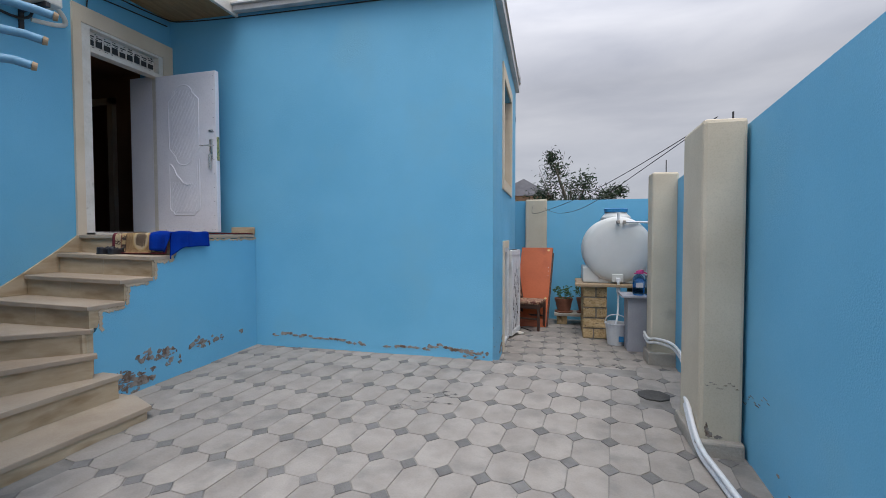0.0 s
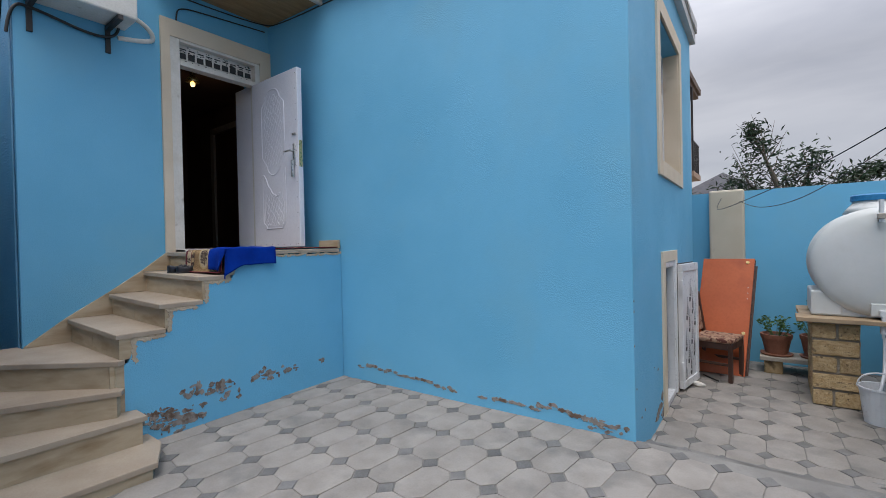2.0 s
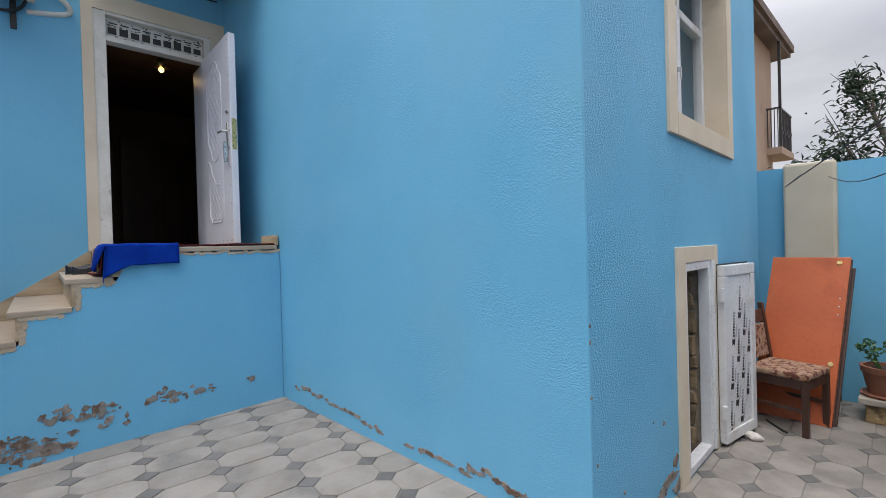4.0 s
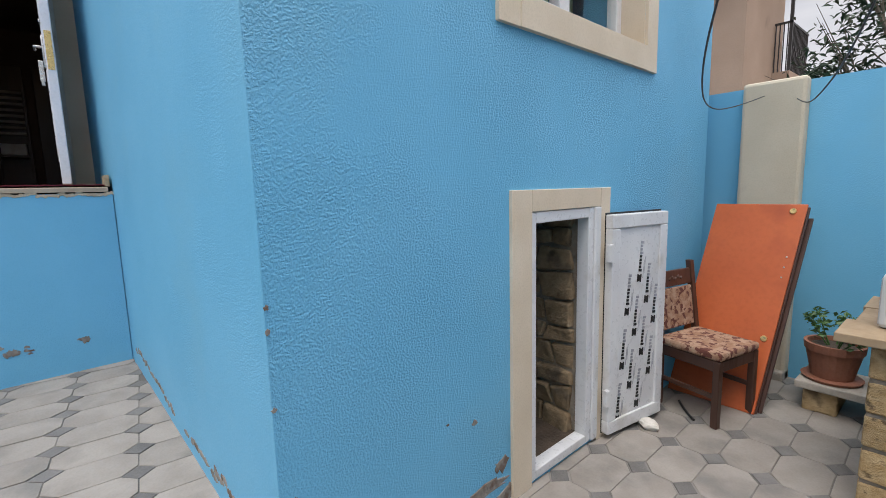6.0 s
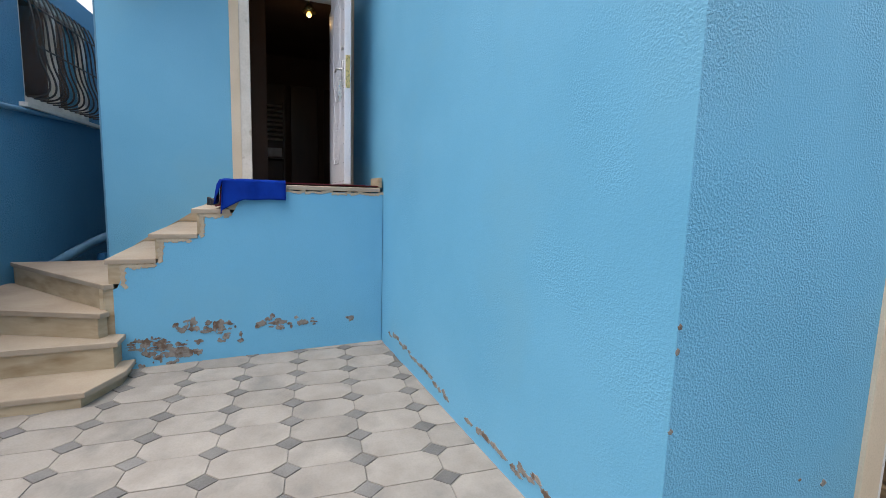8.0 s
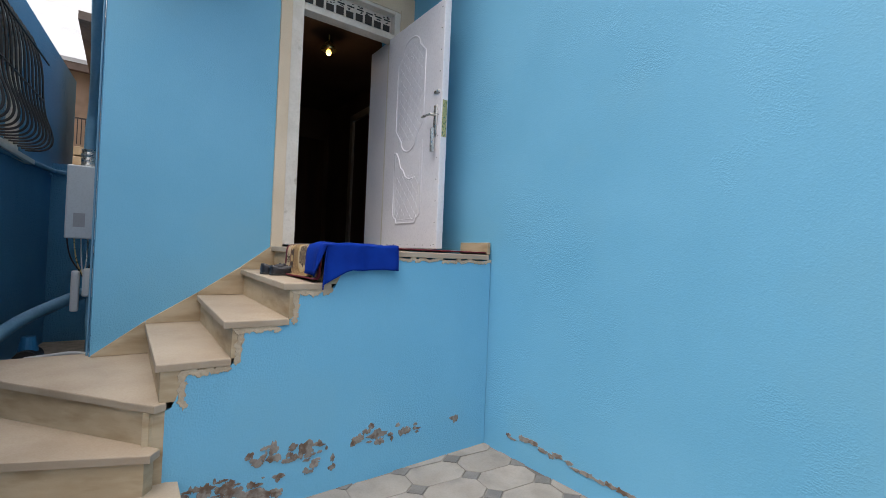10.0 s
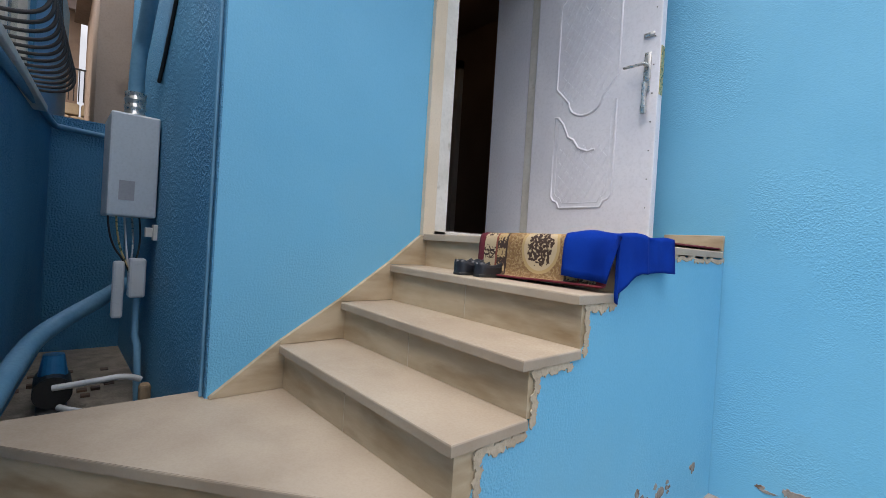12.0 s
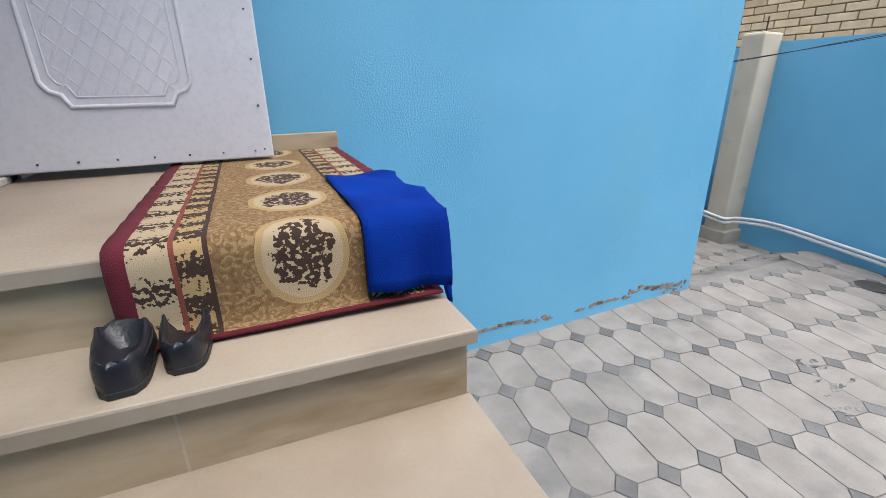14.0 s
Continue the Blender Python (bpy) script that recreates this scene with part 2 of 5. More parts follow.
def box(bm, x0, x1, y0, y1, z0, z1, bev=0.0, m=None):
    made = bmesh.ops.create_cube(bm, size=1.0)["verts"]
    for v in made:
        v.co = Vector(((x0 + x1) / 2 + v.co.x * (x1 - x0), (y0 + y1) / 2 + v.co.y * (y1 - y0), (z0 + z1) / 2 + v.co.z * (z1 - z0)))
    if bev:
        edges = list({e for v in made for e in v.link_edges})
        out = bmesh.ops.bevel(bm, geom=edges, offset=bev, segments=2, affect="EDGES", profile=0.5)
        made = list({v for f in out["faces"] for v in f.verts} | {v for v in made if v.is_valid})
    if m is not None:
        bmesh.ops.transform(bm, matrix=m, verts=made)
    return made


def boxes(*dims, bev=0.0, m=None):
    bm = bmesh.new()
    for d in dims:
        box(bm, *d, bev=bev, m=m)
    return bm


def prism(bm, poly, z0, z1, bev=0.0):
    """An upright prism over a plan outline."""
    low, top = [bm.verts.new((x, y, z0)) for x, y in poly], [bm.verts.new((x, y, z1)) for x, y in poly]
    n = len(poly)
    faces = [bm.faces.new(top), bm.faces.new(low[::-1])]
    for i in range(n):
        faces.append(bm.faces.new((low[i], low[(i + 1) % n], top[(i + 1) % n], top[i])))
    if bev:
        bmesh.ops.bevel(bm, geom=list(faces[0].edges), offset=bev, segments=2, affect="EDGES", profile=0.5)


def slab_x(bm, poly, x0, x1):
    """A plate between two planes of x over an outline of (y, z)."""
    a, b = [bm.verts.new((x0, y, z)) for y, z in poly], [bm.verts.new((x1, y, z)) for y, z in poly]
    n = len(poly)
    bm.faces.new(a), bm.faces.new(b[::-1])
    for i in range(n):
        bm.faces.new((a[i], b[i], b[(i + 1) % n], a[(i + 1) % n]))


def cone(bm, p0, p1, r0, r1, n=16, caps=True):
    p0, p1 = Vector(p0), Vector(p1)
    d = p1 - p0
    m = Matrix.Translation((p0 + p1) / 2) @ d.to_track_quat("Z", "Y").to_matrix().to_4x4()
    return bmesh.ops.create_cone(bm, cap_ends=caps, segments=n, radius1=r0, radius2=r1, depth=d.length, matrix=m)["verts"]


def lathe(bm, profile, centre, n=32):
    """A turned body from (radius, height) pairs."""
    rings = []
    for r, z in profile:
        rings.append([bm.verts.new((centre[0] + r * math.cos(a * math.tau / n), centre[1] + r * math.sin(a * math.tau / n), centre[2] + z)) for a in range(n)])
    for lo, hi in zip(rings, rings[1:]):
        for i in range(n):
            bm.faces.new((lo[i], lo[(i + 1) % n], hi[(i + 1) % n], hi[i]))
    bm.faces.new(rings[0][::-1]), bm.faces.new(rings[-1])


def tube(name, pts, r, mat, parent=None, smooth=True, res=3):
    cu = bpy.data.curves.new(name, "CURVE")
    cu.dimensions, cu.bevel_depth, cu.bevel_resolution, cu.use_fill_caps = "3D", r, res, True
    sp = cu.splines.new("NURBS" if smooth else "POLY")
    sp.points.add(len(pts) - 1)
    for p, q in zip(sp.points, pts):
        p.co = (*q, 1)
    if smooth:
        sp.use_endpoint_u, sp.order_u, sp.resolution_u = True, 3, 8
    cu.materials.append(mat)
    ob = new(name, cu)
    if parent:
        ob.parent = parent
    return ob


def wall(name, p0, p1, thick, z0, z1, mat, holes=(), label="", top=None):
    """A wall whose outer face runs from p0 to p1, its body to the left of that line; holes are (s0, s1, za, zb) along it. top: height at p1 if it slopes."""
    a, b = Vector(p0), Vector(p1)
    L = (b - a).length
    d = (b - a) / L
    nrm = Vector((-d.y, d.x))
    ss = sorted({0.0, L, *(h for q in holes for h in q[:2])})
    zs = sorted({z0, z1, *(h for q in holes for h in q[2:])})
    solid = lambda i, j: 0 <= i < len(ss) - 1 and 0 <= j < len(zs) - 1 and not any(
        q[0] <= (ss[i] + ss[i + 1]) / 2 <= q[1] and q[2] <= (zs[j] + zs[j + 1]) / 2 <= q[3] for q in holes)
    bm = bmesh.new()
    cache = {}

    def v(i, j, k):
        if (i, j, k) not in cache:
            q = a + d * ss[i] + nrm * (thick * k)
            z = zs[j]
            if top is not None and j == len(zs) - 1:
                z += (top - z1) * ss[i] / L
            cache[i, j, k] = bm.verts.new((q.x, q.y, z))
        return cache[i, j, k]
    for i in range(len(ss) - 1):
        for j in range(len(zs) - 1):
            if not solid(i, j):
                continue
            for k in (0, 1):
                bm.faces.new((v(i, j, k), v(i + 1, j, k), v(i + 1, j + 1, k), v(i, j + 1, k)))
            if not solid(i - 1, j):
                bm.faces.new((v(i, j, 0), v(i, j, 1), v(i, j + 1, 1), v(i, j + 1, 0)))
            if not solid(i + 1, j):
                bm.faces.new((v(i + 1, j, 0), v(i + 1, j, 1), v(i + 1, j + 1, 1), v(i + 1, j + 1, 0)))
            if not solid(i, j - 1):
                bm.faces.new((v(i, j, 0), v(i + 1, j, 0), v(i + 1, j, 1), v(i, j, 1)))
            if not solid(i, j + 1):
                bm.faces.new((v(i, j + 1, 0), v(i + 1, j + 1, 0), v(i + 1, j + 1, 1), v(i, j + 1, 1)))
    return tagged(part(name, bm, mat), label, "wall", kind="structure")


def thing(name, label, category, at=(0, 0, 0), group=""):
    ob = new(name)
    ob.location = at
    ob.empty_display_size = 0.1
    return tagged(ob, label, category, group)


# ---- setting: ground and walls ----
YARD = lambda x, y: 0.02 * y - 0.013 * x - 0.009


PASSAGE = -0.09

bm = bmesh.new()
for q in ([(-2500, -2500), (2500, -2500), (2500, 2500), (-2500, 2500)],):
    bm.faces.new([bm.verts.new((x, y, -0.35)) for x, y in q])
tagged(part("ground", bm, GROUND), "bare dry ground around the houses", "ground", kind="structure")

# yard bed, falling slightly away from the house, and the lower passage bed
bm = bmesh.new()
yard_plan = [(-3.75, -3.0), (1.3, -3.0), (1.3, 4.95), (-3.75, 4.80)]
lo = [bm.verts.new((x, y, -0.34)) for x, y in yard_plan]
hi = [bm.verts.new((x, y, YARD(x, y) - 0.006)) for x, y in yard_plan]
bm.faces.new(hi), bm.faces.new(lo[::-1])
for i in range(4):
    bm.faces.new((lo[i], lo[(i + 1) % 4], hi[(i + 1) % 4], hi[i]))
yard_floor = tagged(part("floor_yard", bm, JOINT), "yard paved with pale octagonal concrete tiles and grey diamonds", "floor", kind="structure")
bm = bmesh.new()
pas = [(-1.3, 4.86), (-0.66, 4.86), (1.35, 4.96), (1.9, 8.75), (-1.3, 8.75)]
low = [bm.verts.new((x, y, -0.34)) for x, y in pas]
hi = [bm.verts.new((x, y, 0.06 if y < 5 else PASSAGE - 0.006)) for x, y in pas]
mid = [bm.verts.new((x, y, PASSAGE - 0.006)) for x, y in ((1.4, 5.4), (-1.3, 5.4))]
bm.faces.new((hi[0], hi[1], hi[2], mid[0], mid[1])), bm.faces.new((mid[1], mid[0], hi[3], hi[4]))
passage_floor = tagged(part("floor_passage", bm, JOINT), "paved side passage beside the house, lower than the yard", "floor", kind="structure")

B, C = (-0.728, 4.858), (-0.82, 8.33)
FRONT = (-5.2, 4.64)
TOP = 4.22
wall_front = wall("wall_front", FRONT, B, 0.3, -0.3, TOP, BLUE, label="bright blue painted rough house wall with peeling base")
wall_side = wall("wall_side", B, C, 0.42, -0.3, TOP, BLUE_ROUGH, holes=[(1.245, 1.86, -0.07, 1.30), (1.16, 2.36, 2.24, 3.60)], label="bright blue stucco house wall with window and low door")
wall_door = wall("wall_door", (-4.828, 2.38), (-4.828, 4.9), 0.342, -0.3, 4.3, BLUE, holes=[(1.155, 2.14, 1.5, 3.70)], label="blue house wall with the raised entrance door")
# alley and neighbour walls wear the blue with shade in its colour
wall_alley = wall("wall_alley", (-8.1, 2.374), (-4.831, 2.374), 0.3, -0.3, 4.3, BLUE_SHADED, label="blue side wall of the service alley, shade in its colour")
wall_alley_end = wall("wall_alley_end", (-7.9, 1.3), (-7.9, 2.4), 0.2, -0.3, 2.35, BLUE_SHADED, label="blue wall closing the service alley, shade in its colour")
wall_neighbour = wall("wall_neighbour", (-2.5, 1.38), (-9.0, 1.92), 0.25, -0.3, 3.62, BLUE_SHADED, holes=[(2.913, 4.313, 2.23, 3.37)], label="blue wall with a grilled window, shade in its colour")
wall_neighbour_end = wall("wall_neighbour_end", (-2.49, -3.0), (-2.49, 1.385), 0.25, -0.3, 2.3, BLUE, label="blue wall at the near side of the yard")
wall_right = wall("wall_right", (1.17, 3.45), (0.93, -3.0), 0.2, -0.3, 2.2, BLUE, label="blue painted yard wall with uneven top", top=2.62)
wall_right_mid = wall("wall_right_middle", (1.35, 5.95), (1.12, 3.4), 0.2, -0.3, 2.15, BLUE, label="blue painted yard wall between two piers")
wall_right_far = wall("wall_right_far", (1.66, 8.7), (1.37, 5.95), 0.2, -0.3, 2.12, BLUE, label="blue painted yard wall behind the water tank")
wall_back = wall("wall_back", (-1.9, 8.6), (1.8, 8.6), 0.2, -0.3, 2.13, BLUE, label="blue painted wall at the back of the passage")
wall_back_yard = wall("wall_rear", (1.3, -3.0), (-2.7, -3.0), 0.2, -0.3, 2.3, BLUE, label="blue painted wall behind the yard")
wall_house_back = wall("wall_house_back", (-0.86, 8.29), (-5.2, 8.29), 0.3, -0.3, TOP, BLUE_SHADED, label="back wall of the house")
wall_gap = wall("wall_gap", (-1.35, 8.31), (-1.35, 8.6), 0.1, -0.3, 2.1, BLUE_SHADED, label="stained blue wall closing the gap, shade in its colour")


def pier(x0, x1, y0, y1, h, foot):
    bm = boxes((x0, x1, y0, y1, -0.12, h), bev=0.025)
    for v in bm.verts:
        if v.co.z > h - 0.1:
            v.co.z += 0.012 * noise.noise(v.co * 9)
    ob = tagged(part("pier", bm, PILLAR, smooth=False), "pale beige rendered pier of the yard wall", "pier", "piers of the yard wall", "structure")
    part("footing", boxes((x0 - 0.03, x1, y0 - 0.05, y1 + 0.03, -0.12, foot), bev=0.015), CEMENT, ob)
    return ob


pier(0.885, 1.145, 3.24, 3.72, 2.24, 0.14)
pier(1.06, 1.36, 5.84, 6.10, 2.24, 0.06)
pier(-0.645, -0.25, 8.49, 8.61, 2.15, -0.02)

# roof, eaves and soffit
bm = boxes((-5.15, -0.72, 4.98, 8.28, TOP + 0.02, TOP + 0.12))
tagged(part("ceiling_house", bm, METAL), "flat sheet roof over the house", "roof", kind="structure")
bm = boxes((-9.0, -4.9, 2.4, 8.2, 4.305, 4.4))
tagged(part("roof_entrance", bm, METAL), "sheet roof over the entrance rooms", "roof", kind="structure")
bm = bmesh.new()
for i in range(9):
    x0 = -4.84 + i * 0.106
    box(bm, x0, x0 + 0.104, 3.4, 4.80, 4.200, 4.217)
soffit = tagged(part("soffit", bm, SOFFIT), "brown varnished board soffit over the entrance", "ceiling", kind="structure")
tagged(part("fascia_entrance", boxes((-3.885, -3.84, 3.38, 4.70, 4.16, 4.36), bev=0.004), OLD_WHITE), "white painted eaves board", "trim", kind="structure")
bm = boxes((-3.84, -0.62, -0.10, -0.02, 4.19, 4.25), (-3.84, -0.62, -0.14, 0.3, 4.252, 4.27), m=Matrix.Translation((0, 4.72, 0)) @ pose(0, 0, 0, 0, 0, 2.3) @ pose(0, 0.13, 0))
tagged(part("eaves_front", bm, METAL), "grey sheet metal eaves of the house", "trim", kind="structure")
bm = boxes((0.0, 3.6, -0.06, 0.02, 4.12, 4.26), (-0.05, 3.62, -0.08, 0.25, 4.262, 4.28), m=Matrix.Translation((-0.71, 4.80, 0)) @ pose(0, 0, 0, 0, 0, 91.7))
tagged(part("eaves_side", bm, METAL), "grey sheet metal eaves of the house", "trim", kind="structure")

# dark rooms behind the openings
bm = boxes((-9.0, -8.8, 2.6, 6.0, 1.3, 4.304), (-8.8, -5.15, 5.4, 5.6, 1.3, 4.304), (-8.8, -5.18, 2.632, 2.66, 1.3, 4.304))
tagged(part("wall_room", bm, ROOM), "brown papered walls of the dark hallway", "wall", kind="structure")
tagged(part("floor_room", boxes((-9.0, -4.86, 2.64, 5.6, 1.40, 1.485)), WOOD_DARK), "dark wooden hallway floor", "floor", kind="structure")
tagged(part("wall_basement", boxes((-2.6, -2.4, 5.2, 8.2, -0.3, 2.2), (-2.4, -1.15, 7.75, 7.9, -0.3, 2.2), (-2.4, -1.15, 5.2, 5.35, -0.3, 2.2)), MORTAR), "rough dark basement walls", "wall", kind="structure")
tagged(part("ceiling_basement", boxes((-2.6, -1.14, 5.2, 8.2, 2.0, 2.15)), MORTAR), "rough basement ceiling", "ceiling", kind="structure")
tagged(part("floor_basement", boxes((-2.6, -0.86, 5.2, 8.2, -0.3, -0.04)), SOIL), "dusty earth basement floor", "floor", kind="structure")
tagged(part("wall_upper_room", boxes((-3.0, -2.8, 5.2, 8.2, 2.2, 4.2)), ROOM_PALE), "pale wall of the upper room", "wall", kind="structure")

tagged(part("ceiling_room", boxes((-8.8, -5.18, 2.66, 5.4, 3.92, 3.98)), ROOM), "dark hallway ceiling", "ceiling", kind="structure")

# ---- the entrance stairs ----
stairs = thing("staircase", "winding limestone entrance steps with blue painted side", "staircase", (-4.2, 3.0, 0.05))


def under(ob, parent):
    """Keeps a part, made in place, where it is under its thing."""
    ob.parent = parent
    ob.matrix_parent_inverse = Matrix.Translation(parent.location).inverted() if not parent.parent else Matrix.Identity(4)
    return ob


XR = -3.648
TREADS = [
    (1.500, [(-4.845, 3.46), (XR, 3.46), (XR, 4.685), (-4.845, 4.64)]),
    (1.310, [(-4.845, 3.245), (XR, 3.235), (XR, 3.50), (-4.845, 3.50)]),
    (1.120, [(-4.845, 2.965), (XR, 2.95), (XR, 3.27), (-4.845, 3.28)]),
    (0.935, [(-4.845, 2.665), (XR, 2.67), (XR, 2.99), (-4.845, 3.0)]),
    (0.745, [(-4.95, 2.375), (-4.95, 1.60), (-4.86, 1.66), (XR + 0.03, 2.67), (XR, 2.72), (-4.845, 2.72), (-4.845, 2.375)]),
    (0.555, [(-4.93, 1.47), (-4.05, 1.47), (-3.84, 1.95), (-3.54, 2.66), (-3.60, 2.70), (-4.80, 1.80), (-4.93, 1.70)]),
    (0.370, [(-4.10, 1.47), (-3.42, 1.47), (-3.43, 2.2), (-3.44, 2.78), (-3.64, 2.78), (-4.0, 1.95)]),
    (0.180, [(-3.50, 1.47), (-3.06, 1.47), (-3.06, 2.70), (-3.38, 2.84), (-3.62, 2.84), (-3.50, 2.0)]),
]
for k, (z, poly) in enumerate(TREADS):
    bm = bmesh.new()
    prism(bm, poly, z - 0.035, z, bev=0.006)
    if 0 < k < 4:
        for v in bm.verts:
            v.co.z -= 0.010 * (v.co.x + 4.25) / 0.6
    under(part("tread", bm, TREAD), stairs)
    cx, cy = sum(p[0] for p in poly) / len(poly), sum(p[1] for p in poly) / len(poly)
    inner = []
    for x, y in poly:
        v = Vector((x - cx, y - cy))
        v = v - v.normalized() * 0.03
        inner.append((cx + v.x, cy + v.y))
    if k < 4:
        x0, x1 = -4.84, -3.657
        y0 = poly[0][1] + 0.025
        y1 = min(poly[2][1], y0 + 0.30) - 0.005
        inner = [(x0, y0), (x1, y0), (x1, y1), (x0, y1 - 0.06)]
    foot = (TREADS[k + 1][0] if k < 7 else 0.0) - (0.014 if k < 3 else 0.002)
    if k < 4:
        xm = -4.27 + 0.03 * (k % 2)
        for xa, xb in ((x0, xm - 0.003), (xm + 0.003, x1)):
            bm = bmesh.new()
            prism(bm, [(xa, y0), (xb, y0), (xb, y1), (xa, y1 - 0.06)], foot, z - 0.028)
            under(part("riser", bm, STONE), stairs)
        under(part("joint", boxes((xm - 0.004, xm + 0.004, y0 + 0.0015, y0 + 0.03, foot, z - 0.03)), PILLAR), stairs)
        continue
    bm = bmesh.new()
    prism(bm, inner, foot, z - 0.035)
    under(part("riser", bm, STONE), stairs)
# body of the stairs and its painted side
bm = bmesh.new()
prism(bm, [(-4.84, 3.54), (-3.67, 3.54), (-3.67, 4.69), (-4.84, 4.66)], -0.2, 1.27)
prism(bm, [(-4.84, 2.75), (-3.67, 2.75), (-3.67, 3.54), (-4.84, 3.54)], -0.2, 0.89)
prism(bm, [(-4.90, 1.72), (-3.70, 2.68), (-3.69, 2.76), (-4.80, 2.76)], -0.2, 0.70)
under(part("core", bm, CEMENT), stairs)
bm = bmesh.new()
slab_x(bm, [(2.70, -0.1), (2.70, 0.70), (2.74, 0.71), (2.80, 0.86), (2.99, 0.885), (3.03, 0.93), (3.05, 1.05), (3.26, 1.075), (3.30, 1.13), (3.33, 1.25), (3.52, 1.27),
            (3.55, 1.33), (3.62, 1.45), (4.71, 1.455), (4.71, -0.1)], -3.68, -3.655)
under(part("side", bm, BLUE), stairs)
under(part("riser", boxes((-3.72, -3.652, 2.63, 2.715, -0.05, 0.709)), STONE), stairs)
# sloping skirting on the wall
marks = [(2.385, 0.745), (2.67, 0.945), (2.97, 1.13), (3.25, 1.32), (3.485, 1.50)]
for k, ((y0, z0), (y1, z1)) in enumerate(zip(marks, marks[1:])):
    bm = bmesh.new()
    slab_x(bm, [(y0, z0 + 0.002), (y1 + 0.024, z0 + 0.002), (y1 + 0.024, z1 - 0.037), (y1 - 0.003, z1 - 0.037), (y1 - 0.003, z1 + 0.016), (y0, z0 + (0.008 if k == 0 else 0.018))], -4.832, -4.803)
    under(part("skirting", bm, STONE), stairs)
under(part("skirting", boxes((-3.97, -3.65, 4.67, 4.70, 1.502, 1.59), bev=0.004), STONE), stairs)

# ---- entrance door ----
door = thing("door_1", "white pressed metal entrance door standing open over the landing", "door", (-4.85, 4.45, 1.5))
door["kind"] = "structure"
W = lambda n, bm, mat, smooth=False: under(part(n, bm, mat, smooth=smooth), door)
W("frame", boxes((-4.92, -4.808, 3.535, 3.635, 1.5, 3.70), (-4.92, -4.808, 4.46, 4.52, 1.5, 3.70), (-4.92, -4.808, 3.635, 4.46, 3.67, 3.70), (-4.92, -4.808, 3.635, 4.46, 3.43, 3.48), (-5.0, -4.808, 3.535, 4.52, 1.5, 1.525), bev=0.004), OLD_WHITE)
W("reveal", boxes((-5.27, -4.925, 4.465, 4.51, 1.5, 3.46)), WHITE)
W("panel", boxes((-4.89, -4.885, 3.635, 4.46, 3.48, 3.67)), OLD_WHITE)
bm = bmesh.new()
rng = random.Random(4)
for i in range(9):
    y = 3.645 + i * 0.09
    box(bm, -4.884, -4.878, y + 0.012, y + 0.078, 3.53, 3.59 + rng.uniform(-0.01, 0.02))
    box(bm, -4.884, -4.879, y + 0.02, y + 0.085, 3.625, 3.635)
    for _ in range(6):
        yy, zz = y + rng.uniform(0.0, 0.07), rng.choice((3.50, 3.605, 3.648)) + rng.uniform(-0.008, 0.008)
        box(bm, -4.884, -4.88, yy, yy + rng.uniform(0.008, 0.022), zz, zz + rng.uniform(0.004, 0.012))
W("grille", bm, IRON)
leaf = W("leaf", boxes((-4.83, -3.955, 4.425, 4.485, 1.53, 3.435), bev=0.006), WHITE)


def moulding(pts, r=0.011, closed=True):
    ob = tube("moulding", [(x, 4.4265, z) for x, z in pts], r, WHITE, smooth=False)
    ob.data.splines[0].use_cyclic_u = closed
    under(ob, door)


xc = -4.42
top = [(-4.64, 2.55)]
for i in range(13):
    a = math.pi * (1 + i / 12)
    top.append((xc + 0.12 * math.cos(a), 2.44 + 0.10 * math.sin(a)))
top += [(-4.20, 2.55), (-4.20, 3.12)]
for i in range(13):
    a = math.pi * i / 12
    top.append((xc + 0.13 * math.cos(a), 3.20 + 0.10 * math.sin(a)))
top += [(-4.64, 3.12)]
moulding(top, 0.009)
moulding([(xc + 0.035 * math.cos(a * math.tau / 16), 3.08 + 0.06 * math.sin(a * math.tau / 16)) for a in range(16)], 0.005)
low = [(-4.33, 2.11), (-4.38, 2.10), (-4.45, 2.13), (-4.49, 2.19), (-4.53, 2.21), (-4.57, 2.30), (-4.61, 2.35), (-4.64, 2.36), (-4.64, 1.82), (-4.62, 1.79), (-4.59, 1.78), (-4.57, 1.74), (-4.27, 1.74), (-4.25, 1.78), (-4.22, 1.79), (-4.20, 1.82), (-4.20, 2.40)]
moulding(low, 0.009, False)
moulding([(x * 0.86 + xc * 0.14, z * 0.88 + 2.0 * 0.12) for x, z in low], 0.004, False)
bm = bmesh.new()
for z0, z1 in ((2.44, 3.24), (1.78, 2.14)):
    for lean in (0.55, -0.95):
        for k in range(-14, 16):
            ends = []
            for x in (-4.595, -4.245):
                ends.append((x, z0 + k * 0.092 + (x + 4.595) / lean))
            (xa, za), (xb, zb) = ends
            lo_, hi_ = sorted(((za, xa), (zb, xb)))
            if hi_[0] < z0 + 0.02 or lo_[0] > z1 - 0.02:
                continue
            cut = lambda z: lo_[1] + (hi_[1] - lo_[1]) * (z - lo_[0]) / (hi_[0] - lo_[0])
            a_, b_ = max(lo_[0], z0), min(hi_[0], z1)
            cone(bm, (cut(a_), 4.4265, a_), (cut(b_), 4.4265, b_), 0.005 if lean > 0 else 0.0035, 0.005 if lean > 0 else 0.0035, 6)
W("relief", bm, WHITE)
bm = boxes((-4.04, -4.0, 4.412, 4.426, 2.40, 2.63), bev=0.004)
cone(bm, (-4.02, 4.425, 2.55), (-4.02, 4.37, 2.55), 0.012, 0.01, 10)
box(bm, -4.14, -4.01, 4.362, 4.378, 2.543, 2.558, 0.004)
box(bm, -4.05, -3.99, 4.412, 4.426, 2.72, 2.745, 0.003)
W("handle", bm, STEEL, True)
